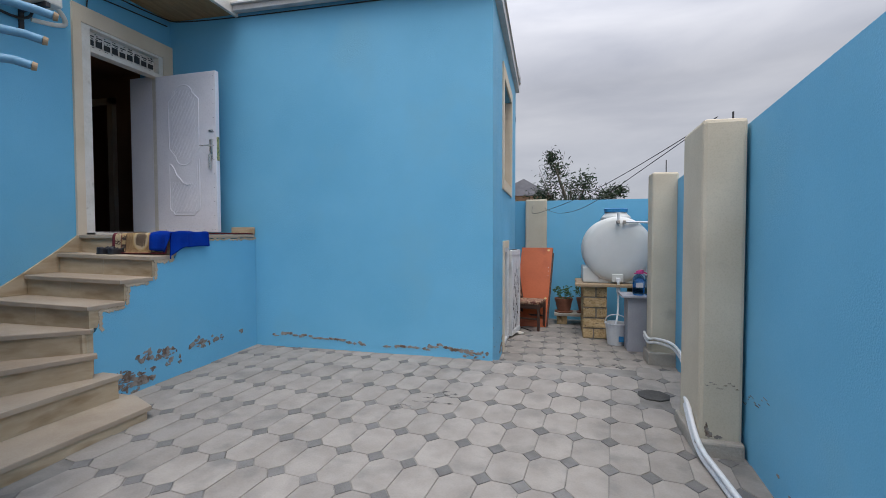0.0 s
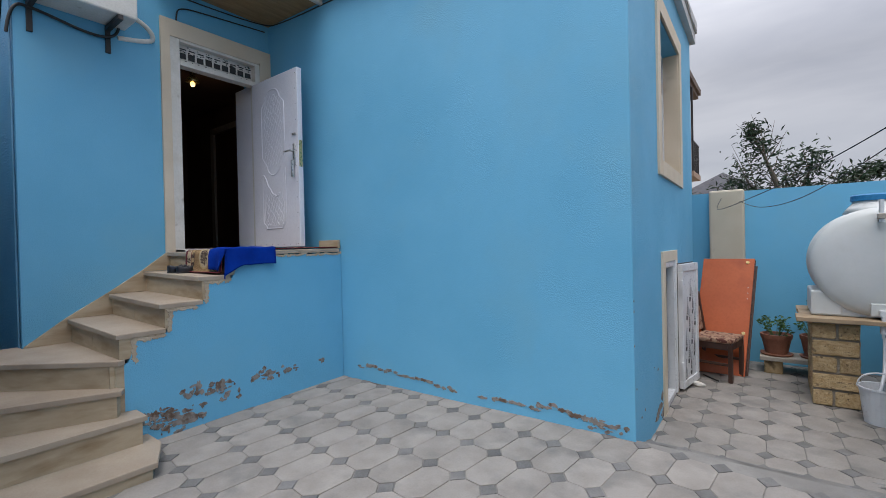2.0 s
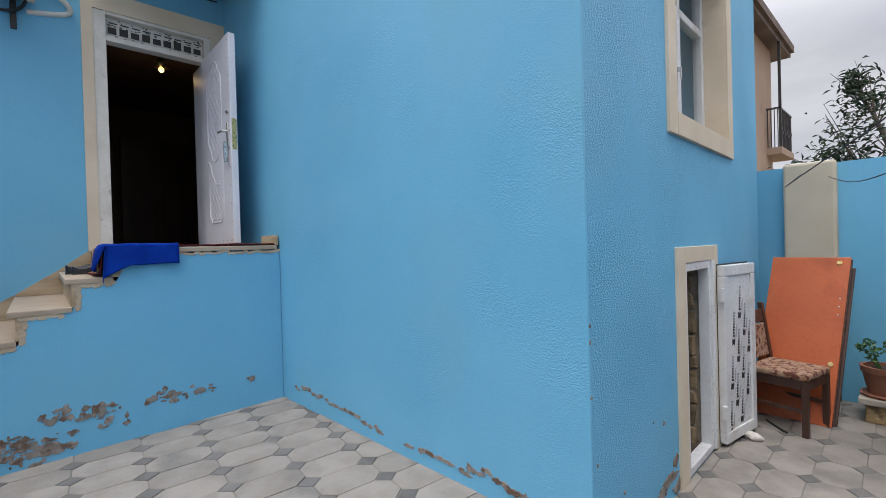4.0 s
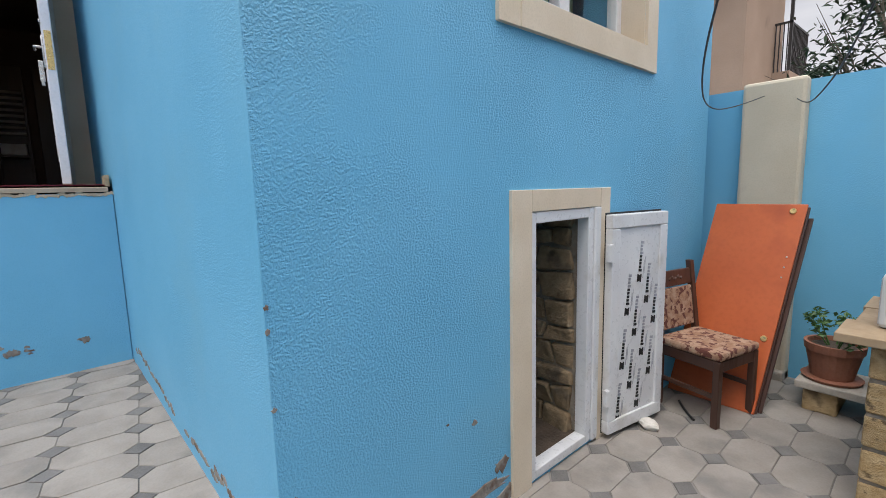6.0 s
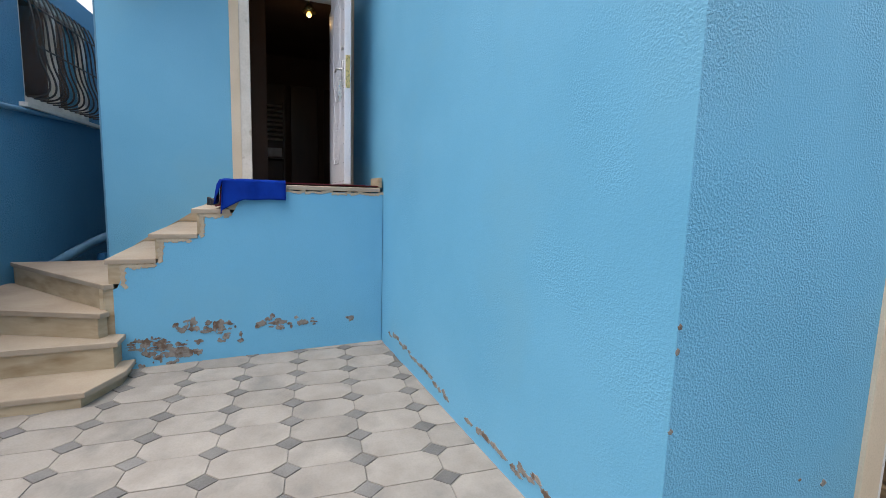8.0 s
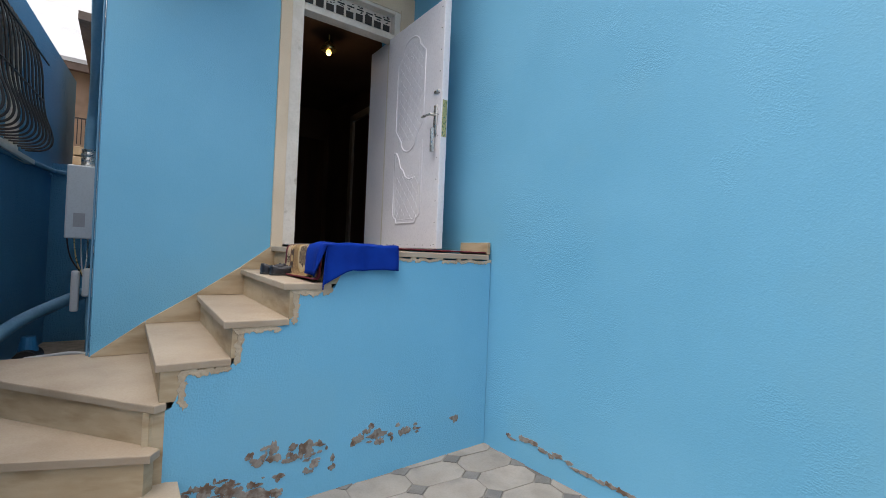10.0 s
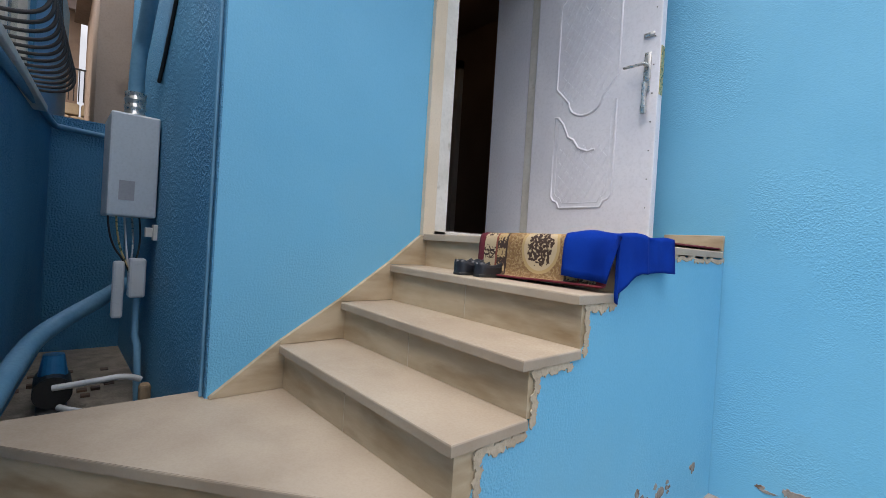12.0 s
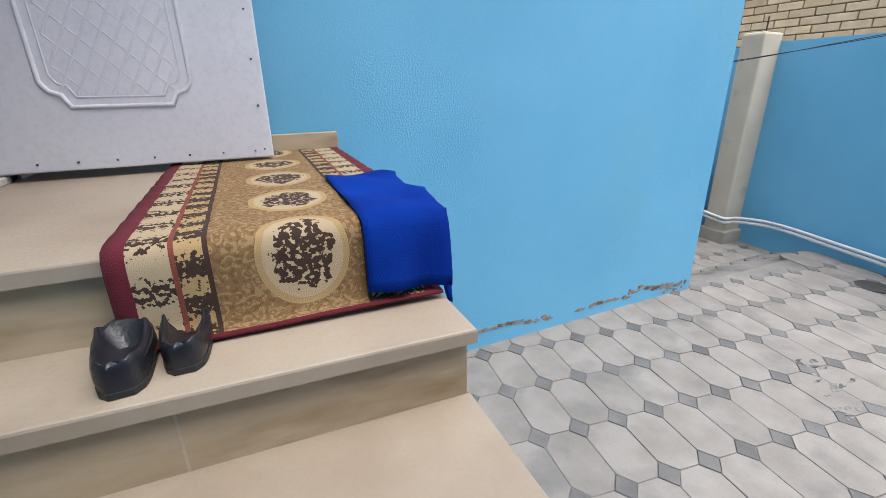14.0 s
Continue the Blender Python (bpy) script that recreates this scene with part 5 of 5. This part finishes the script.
tagged(tube("cable", [(-4.815, 3.60, 3.45), (-4.815, 3.60, 3.95), (-4.815, 3.66, 4.03), (-4.815, 3.9, 4.06), (-4.815, 4.6, 4.12)], 0.007, BLACK), "black cable over the entrance door", "cable", "slung cables")

# ---- air conditioner ----
ac = thing("air_conditioner", "white outdoor air conditioner on wall brackets", "air conditioner", (-4.68, 2.8, 3.6))
under(part("casing", boxes((-4.83, -4.50, 2.38, 3.16, 3.60, 4.12), bev=0.015), OLD_WHITE), ac)
bm = bmesh.new()
for k in range(5):
    r0 = 0.05 + k * 0.04
    for i in range(28):
        a, b_ = i * math.tau / 28, (i + 1) * math.tau / 28
        cone(bm, (-4.492, 2.70 + r0 * math.cos(a), 3.86 + r0 * math.sin(a)), (-4.492, 2.70 + r0 * math.cos(b_), 3.86 + r0 * math.sin(b_)), 0.003, 0.003, 5)
under(part("grille", bm, IRON), ac)
for y in (2.46, 3.00):
    under(part("bracket", boxes((-4.85, -4.48, y, y + 0.04, 3.55, 3.595), (-4.85, -4.81, y, y + 0.04, 3.35, 3.552), bev=0.004), IRON), ac)
under(tube("pipe", [(-4.78, 3.16, 3.75), (-4.76, 3.28, 3.72), (-4.79, 3.40, 3.62), (-4.83, 3.36, 3.56), (-4.83, 3.1, 3.52)], 0.022, OLD_WHITE), ac)
under(tube("cable", [(-4.80, 3.1, 3.60), (-4.78, 3.08, 3.50), (-4.8, 2.9, 3.46), (-4.8, 2.5, 3.55), (-4.82, 2.36, 3.55), (-4.83, 2.34, 3.3)], 0.012, BLACK), ac)
dry = thing("drying_rack", "pale blue metal drying rack arms with orange end caps", "drying rack", (-2.44, 1.50, 2.35))
for k in range(3):
    z, y = 2.32 + 0.14 * k, 1.52 + 0.05 * k
    under(tube("arm", [(-2.55, 1.385, z - 0.02), (-2.50, y, z), (-2.455, y + 0.05, z - 0.015)], 0.02, BLUE_PIPE, smooth=False), dry)
    bm = bmesh.new()
    cone(bm, (-2.455, y + 0.05, z - 0.015), (-2.445, y + 0.065, z - 0.018), 0.023, 0.018, 12)
    under(part("cap", bm, WOOD_RAW), dry)

# ---- service alley ----
tagged(part("floor_alley", boxes((-7.95, -4.96, 1.45, 2.385, -0.3, 0.32)), MORTAR), "damp grey cement alley floor with litter", "floor", kind="structure")
boiler = thing("boiler", "pale grey wall-mounted gas boiler with flue and pipes", "boiler", (-6.7, 2.15, 1.6))
under(part("casing", boxes((-6.95, -6.52, 2.065, 2.32, 1.56, 2.195), bev=0.012), BOILER), boiler)
under(part("badge", boxes((-6.521, -6.517, 2.12, 2.20, 1.66, 1.78)), CABINET), boiler)
bm = bmesh.new()
for k in range(7):
    cone(bm, (-6.7, 2.2, 2.195 + k * 0.024), (-6.7, 2.2, 2.219 + k * 0.024), 0.062 if k % 2 else 0.055, 0.055 if k % 2 else 0.062, 20)
under(part("flue", bm, STEEL), boiler)
under(tube("flue_pipe", [(-6.7, 2.2, 2.35), (-6.7, 2.2, 2.58), (-6.68, 2.22, 2.72), (-6.3, 2.24, 3.2), (-5.9, 2.24, 3.75)], 0.045, BLUE_PIPE), boiler)
for k, c in enumerate((BLACK, BRASS, PVC, STEEL, BLACK)):
    y = 2.08 + k * 0.045
    under(tube("hose", [(-6.6 - 0.04 * k, y, 1.57), (-6.62, y + 0.01, 1.4), (-6.6, 2.2, 1.25 - 0.02 * k), (-6.6, 2.24, 1.1)], 0.006, c), boiler)
bm = boxes((-6.66, -6.55, 2.20, 2.29, 1.05, 1.30), (-6.64, -6.58, 2.12, 2.18, 0.92, 1.28), bev=0.015)
under(part("valve", bm, PVC), boiler)
under(tube("drop_pipe", [(-6.6, 2.25, 1.1), (-6.6, 2.25, 0.80), (-6.55, 2.26, 0.75), (-6.5, 2.27, 0.40), (-6.5, 2.27, 0.2)], 0.022, BLUE_PIPE, smooth=False), boiler)
boiler.location += Vector((0.35, 0.045, -0.06))
tagged(part("socket_box", boxes((-6.20, -6.14, 2.35, 2.382, 1.36, 1.46), (-6.19, -6.15, 2.31, 2.35, 1.38, 1.44), bev=0.004), OLD_WHITE), "brown and white socket on the alley wall", "socket")
tagged(tube("drain_pipe", [(-6.95, 2.30, 1.0), (-6.6, 2.16, 0.95), (-6.3, 1.90, 0.83), (-6.05, 1.77, 0.74), (-5.3, 1.66, 0.58)], 0.052, BLUE_PIPE), "large blue painted drain pipe crossing the alley", "pipe")
tagged(tube("wall_pipe", [(-4.6, 1.58, 2.12), (-7.82, 1.85, 2.25), (-7.86, 1.87, 2.25), (-7.86, 2.36, 2.22)], 0.025, BLUE_PIPE, smooth=False), "blue painted pipe along the alley walls", "pipe")
pump = thing("water_pump", "small dark water pump with a blue motor and white pipes", "pump", (-6.7, 1.85, 0.02))
bm = bmesh.new()
cone(bm, (-6.85, 1.85, 0.17), (-6.55, 1.85, 0.17), 0.09, 0.09, 18)
box(bm, -6.86, -6.5, 1.78, 1.92, 0.02, 0.08, 0.01)
under(part("motor", bm, BLACK), pump)
bm = bmesh.new()
cone(bm, (-6.7, 1.85, 0.24), (-6.7, 1.85, 0.36), 0.07, 0.05, 18)
under(part("cap", bm, BLUE_LID), pump)
under(tube("pipe", [(-6.55, 1.85, 0.2), (-6.5, 2.0, 0.22), (-6.5, 2.2, 0.24), (-6.5, 2.26, 0.2)], 0.018, PVC), pump)
under(tube("pipe", [(-6.5, 1.88, 0.10), (-6.3, 2.0, 0.10), (-6.2, 2.2, 0.08), (-6.2, 2.28, 0.05)], 0.018, PVC), pump)
pump.location += Vector((0.42, 0.06, 0.30))
bm = bmesh.new()
rng = random.Random(31)
for k in range(30):
    x, y = rng.uniform(-7.5, -5.6), rng.uniform(1.55, 2.25)
    box(bm, x, x + rng.uniform(0.02, 0.09), y, y + rng.uniform(0.02, 0.06), 0.315, 0.32 + rng.uniform(0.005, 0.025), 0.003)
tagged(part("litter", bm, surface("mixed_litter", (0.16, 0.09, 0.05), (0.06, 0.05, 0.05), 0.8, 9, 60, 0.3, stain=(0.4, 0.16, 0.06))), "scraps and rubble on the alley floor", "litter", kind="stuff")
tagged(part("brush", boxes((-6.03, -5.95, 2.30, 2.36, 0.32, 0.50), bev=0.02), WOOD_RAW), "small worn orange brush standing by the alley wall", "brush")
tagged(tube("conduit", [(-4.858, 2.364, 0.75), (-4.858, 2.364, 4.2)], 0.007, BLUE_PIPE, smooth=False), "thin grey conduit on the house corner", "conduit", kind="structure")
tagged(tube("cable", [(-6.3, 2.36, 2.4), (-6.0, 2.366, 2.65), (-5.6, 2.366, 3.1), (-5.2, 2.366, 3.6), (-5.0, 2.366, 4.1)], 0.012, BLACK), "black cable clipped to the alley wall", "cable", "slung cables")

gw = thing("window_2", "white framed window behind a curved black iron grille", "window", (-6.1, 1.45, 2.36))
gw["kind"] = "structure"
under(part("frame", boxes((-6.80, -6.72, 1.34, 1.42, 2.36, 3.5), (-5.48, -5.40, 1.34, 1.42, 2.36, 3.5), (-6.72, -5.48, 1.34, 1.42, 2.36, 2.44), (-6.72, -5.48, 1.34, 1.42, 3.42, 3.5), (-6.13, -6.07, 1.34, 1.42, 2.44, 3.42), bev=0.004), OLD_WHITE), gw)
under(part("sill", boxes((-6.9, -5.3, 1.40, 1.52, 2.31, 2.355), bev=0.006), OLD_WHITE), gw)
gp = under(part("pane", boxes((-6.72, -5.48, 1.37, 1.376, 2.44, 3.42)), GLASS), gw)
gp.visible_shadow = False
for k in range(13):
    x = -6.78 + k * 0.115
    under(tube("grille_bar", [(x, 1.47, 3.48), (x, 1.56, 3.3), (x, 1.58, 2.8), (x, 1.66, 2.6), (x, 1.66, 2.48), (x, 1.58, 2.42), (x, 1.47, 2.42)], 0.009, IRON, res=1), gw)
under(tube("grille_rail", [(-6.8, 1.58, 2.9), (-5.38, 1.58, 2.9)], 0.008, IRON, smooth=False), gw)
under(tube("grille_rail", [(-6.8, 1.60, 3.25), (-5.38, 1.60, 3.25)], 0.008, IRON, smooth=False), gw)
gw.matrix_basis = pose(-6.1, 1.68, 2.23, 0, 0, -4.75)
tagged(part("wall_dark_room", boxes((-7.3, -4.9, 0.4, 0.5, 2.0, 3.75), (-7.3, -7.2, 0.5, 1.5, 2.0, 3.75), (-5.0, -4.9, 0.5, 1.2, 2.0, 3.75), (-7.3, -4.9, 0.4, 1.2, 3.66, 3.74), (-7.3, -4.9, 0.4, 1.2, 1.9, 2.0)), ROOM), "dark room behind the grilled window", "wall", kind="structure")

# ---- neighbours and trees ----
h1 = thing("house", "tan rendered neighbour house with a balcony and brown eaves", "house", (-3.5, 12.5, -0.3))
shift = Matrix.Translation((-0.42, 0, 0))
under(part("wall", boxes((-6.0, -1.18, 11.6, 13.3, -0.34, 5.0)), TAN), h1)
bm = bmesh.new()
prism(bm, [(-6.3, 11.1), (-0.98, 11.1), (-0.98, 13.95), (-6.3, 13.95)], 4.90, 4.99)
prism(bm, [(-6.35, 11.05), (-0.93, 11.05), (-0.93, 14.0), (-6.35, 14.0)], 4.99, 5.12)
under(part("roof", bm, ROOF), h1)
under(part("balcony", boxes((-1.6, -0.96, 12.85, 13.95, 2.92, 3.04)), TAN), h1)
bm = boxes((-1.0, -0.96, 12.86, 12.90, 3.04, 4.90), (-1.0, -0.975, 12.90, 13.9, 3.72, 3.75), (-1.18, -0.96, 12.86, 12.885, 3.72, 3.75))
for k in range(14):
    box(bm, -0.995, -0.98, 12.95 + k * 0.07, 12.965 + k * 0.07, 3.04, 3.72)
    box(bm, -1.0, -0.975, 12.94 + k * 0.07, 12.975 + k * 0.07, 3.3 + 0.07 * (k % 2), 3.35 + 0.07 * (k % 2))
for k in range(4):
    box(bm, -1.17 + k * 0.05, -1.158 + k * 0.05, 12.865, 12.88, 3.04, 3.72)
under(part("railing", bm, IRON), h1)
under(part("window", boxes((-2.5, -2.05, 11.56, 11.60, 2.2, 2.85)), BLACK), h1)
bm = bmesh.new()
for k in range(8):
    box(bm, -2.5 + k * 0.06, -2.488 + k * 0.06, 11.50, 11.51, 2.18, 2.9)
box(bm, -2.52, -2.06, 11.50, 11.51, 2.88, 2.9)
under(part("grille", bm, IRON), h1)

for piece in h1.children:
    piece.data.transform(shift)

h2 = thing("house", "sand coloured stone block neighbour house with a white window", "house", (5.0, 6.5, -0.3))
under(part("wall", boxes((4.02, 7.0, 2.0, 11.0, -0.34, 3.35)), MORTAR), h2)
under(part("window", boxes((3.95, 4.01, 5.05, 5.75, 2.0, 2.9)), BLACK), h2)
bm = boxes((3.93, 3.97, 5.05, 5.11, 2.0, 2.9), (3.93, 3.97, 5.69, 5.75, 2.0, 2.9), (3.93, 3.97, 5.05, 5.75, 2.0, 2.05), (3.93, 3.97, 5.05, 5.75, 2.42, 2.46), (3.93, 3.97, 5.38, 5.42, 2.0, 2.9))
under(part("window_frame", bm, PVC), h2)
BRICK = surface("sand_limestone_brick", (0.50, 0.38, 0.24), (0.62, 0.49, 0.33), 0.9, 5, 60, 0.5, 0.006, vary=0.14)
bm = boxes((0, 0.05, 0, 0.36, 0, 0.105), bev=0.01)
brick = part("brick", bm, BRICK)
brick.parent = h2
brick.location = (3.98 - 5.0, 4.1 - 6.5, 1.7 + 0.3)
for row in range(13):
    for k in range(13):
        if row == 0 and k == 0:
            continue
        y, z = 4.1 + k * 0.375 + (0.19 if row % 2 else 0.0), 1.7 + row * 0.118
        if 4.72 < y < 5.74 and z > 1.92 and z < 2.9:
            continue
        o = new("brick", brick.data)
        o.parent = h2
        o.location = (3.98 - 5.0, y - 6.5, z + 0.3)

h3 = thing("house", "tan rendered house with grey sheet roof beyond the alley", "house", (-11.5, 2.0, -0.3))
under(part("wall", boxes((-13.0, -10.6, 0.2, 2.05, -0.34, 4.35), (-10.6, -8.12, 2.12, 3.2, 1.8, 4.1)), TAN), h3)
bm = bmesh.new()
a = [bm.verts.new(p) for p in ((-10.35, -0.2, 4.3), (-10.35, 2.4, 4.3), (-13.2, 2.4, 6.2), (-13.2, -0.2, 6.2))]
b_ = [bm.verts.new((v.co.x, v.co.y, v.co.z + 0.06)) for v in a]
bm.faces.new(a), bm.faces.new(b_)
for i in range(4):
    bm.faces.new((a[i], a[(i + 1) % 4], b_[(i + 1) % 4], b_[i]))
under(part("roof", bm, ROOF_GREY), h3)
under(part("window", boxes((-10.62, -10.58, 1.35, 1.55, 2.6, 4.0)), BLACK), h3)
under(part("eaves", boxes((-10.45, -10.36, -0.2, 2.4, 4.18, 4.30), (-10.6, -8.02, 1.98, 3.2, 4.1, 4.2)), ROOF), h3)
bm = bmesh.new()
for k in range(14):
    box(bm, -10.3, -10.285, 1.5 + k * 0.05, 1.512 + k * 0.05, 3.0, 3.4)
box(bm, -10.3, -10.285, 1.48, 2.2, 3.4, 3.42)
under(part("railing", bm, IRON), h3)
bm = bmesh.new()
for r_ in range(4):
    for k in range(3):
        box(bm, -10.45, -10.3, 1.45 + k * 0.27 + (0.1 if r_ % 2 else 0), 1.70 + k * 0.27 + (0.1 if r_ % 2 else 0), 2.35 + r_ * 0.16, 2.49 + r_ * 0.16, 0.012)
under(part("stone_blocks", bm, BRICK), h3)


def tree(name, label, at, blobs, count, seed, leaf=0.10):
    """A tapered trunk, limbs to every clump, twigs, and many narrow leaves."""
    ob = thing(name, label, "tree", at)
    rng = random.Random(seed)
    bm = bmesh.new()
    fork = Vector((0, 0, 1.5))
    cone(bm, (0, 0, -0.05), fork, 0.09, 0.06, 10)
    for c, r in blobs:
        c = Vector(c)
        mid = fork.lerp(c, 0.55) + Vector((rng.uniform(-0.1, 0.1), rng.uniform(-0.1, 0.1), 0.1))
        cone(bm, fork, mid, 0.045, 0.025, 7), cone(bm, mid, c, 0.025, 0.008, 6)
        for _ in range(6):
            d = c + Vector((rng.gauss(0, 0.6) * r[0], rng.gauss(0, 0.6) * r[1], rng.gauss(0.3, 0.6) * r[2]))
            cone(bm, mid.lerp(c, rng.random()), d, 0.008, 0.002, 5)
    part("trunk", bm, BARK, ob)
    leaf_cloud("foliage", blobs, count, leaf, LEAF, ob, seed, 0.30)
    return ob


blobs = [((-0.55, 0, 2.75), (0.30, 0.3, 0.35)), ((-0.35, 0.1, 3.15), (0.28, 0.3, 0.35)), ((-0.7, 0, 2.5), (0.25, 0.3, 0.25)), ((-0.05, 0.1, 2.75), (0.3, 0.3, 0.3)), ((0.25, 0, 2.85), (0.22, 0.3, 0.28)),
         ((0.2, 0.1, 2.5), (0.35, 0.3, 0.2)), ((0.65, 0, 2.6), (0.25, 0.2, 0.16)), ((0.9, 0.05, 2.68), (0.2, 0.2, 0.14)), ((-0.3, 0, 2.45), (0.5, 0.3, 0.2)), ((-0.45, 0.05, 3.4), (0.12, 0.2, 0.2))]
tree("tree", "small garden tree with narrow dark leaves behind the wall", (0.25, 9.7, -0.3), blobs, 2600, 41, 0.095)
blobs2 = [((0, 0, 2.35), (0.35, 0.3, 0.2)), ((-0.3, 0.1, 2.4), (0.3, 0.3, 0.18)), ((0.3, 0, 2.3), (0.25, 0.3, 0.16))]
t2 = tree("tree", "low bright green shrubby tree by the neighbour house", (-0.85, 9.9, -0.3), blobs2, 500, 42, 0.07)
t2.children[1].data.materials[0] = LEAF_BRIGHT
h4 = thing("house", "distant house with a dark grey hipped roof", "house", (-4.6, 60, -0.3))
under(part("wall", boxes((-8, -1.4, 58, 66, -0.34, 6.5)), TAN), h4)
bm = bmesh.new()
q = [bm.verts.new(p) for p in ((-8.8, 57, 6.4), (-0.8, 57, 6.4), (-0.8, 67, 6.4), (-8.8, 67, 6.4), (-4.8, 61, 9.0), (-4.8, 63, 9.0))]
for f in ((0, 1, 4), (1, 2, 5, 4), (2, 3, 5), (3, 0, 4, 5), (0, 3, 2, 1)):
    bm.faces.new([q[i] for i in f])
under(part("roof", bm, surface("dark_slate_roof", (0.06, 0.06, 0.07), (0.09, 0.09, 0.10), 0.95, 1, 12, 0.1)), h4)

# ---- paving, piece by piece ----
def tile_mesh(name, outline, mat, th):
    bm = bmesh.new()
    prism(bm, outline, -th, 0.0, 0.003)
    me = bpy.data.meshes.new(name)
    bmesh.ops.recalc_face_normals(bm, faces=bm.faces)
    bm.to_mesh(me)
    bm.free()
    me.materials.append(mat)
    return me


def pave(floor, origin, u, v, ii, jj, inside, height, slope, fall=0.0):
    """Lays elongated octagons with diamonds at their corners; u and v are the steps of the lattice."""
    u, v = Vector(u), Vector(v)
    lu, lv = u.length, v.length
    turn = math.degrees(math.atan2(u.y, u.x))
    a, b, g = 0.062, 0.072, 0.0026
    hu, hv = lu / 2 - g, lv / 2 - g
    octo = tile_mesh("octagon_tile", [(-hu + a, -hv), (hu - a, -hv), (hu, -hv + b), (hu, hv - b), (hu - a, hv), (-hu + a, hv), (-hu, hv - b), (-hu, -hv + b)], OCTA, 0.03)
    dia = tile_mesh("diamond_tile", [(a - g * 1.5, 0), (0, b - g * 1.5), (-a + g * 1.5, 0), (0, -b + g * 1.5)], DIAM, 0.03)
    rng = random.Random(77)
    for i in ii:
        for j in jj:
            for me, off in ((octo, 0.5), (dia, 0.0)):
                p = Vector(origin) + u * (i + off) + v * (j + off)
                if not inside(p.x, p.y, me is octo):
                    continue
                o = new(me.name, me)
                o.parent = floor
                o.matrix_basis = Matrix.Translation((p.x, p.y, height(p.x, p.y) + rng.uniform(-0.0015, 0.0015))) @ pose(0, 0, 0, slope + rng.uniform(-0.25, 0.25), fall + rng.uniform(-0.25, 0.25), turn)


def in_yard(x, y, big):
    m = 0.10 if big else 0.03
    return -3.66 - m < x < 1.02 + 0.05 * y / 5 + m and 0.7 < y < (4.71 + 0.045 * (x + 3.7) + (0.13 if big else 0.02) if x < -0.8 else 4.86) and not (x < -3.0 and y < 2.72) and math.hypot(x - 0.80, y - 4.24) > 0.13


def in_passage(x, y, big):
    return -0.86 < x < 1.45 and 5.08 < y < 8.55


pave(yard_floor, (-0.929, 2.605), (0.2354, -0.0237), (0.0417, 0.3704), range(-13, 12), range(-6, 8), in_yard, YARD, 1.15, 0.75)
pave(passage_floor, (-0.47, 6.29), (0.235, 0.008), (0.002, 0.365), range(-3, 9), range(-4, 7), in_passage, lambda x, y: PASSAGE if y > 5.4 else PASSAGE + (5.4 - y) * 0.30, 0.0)
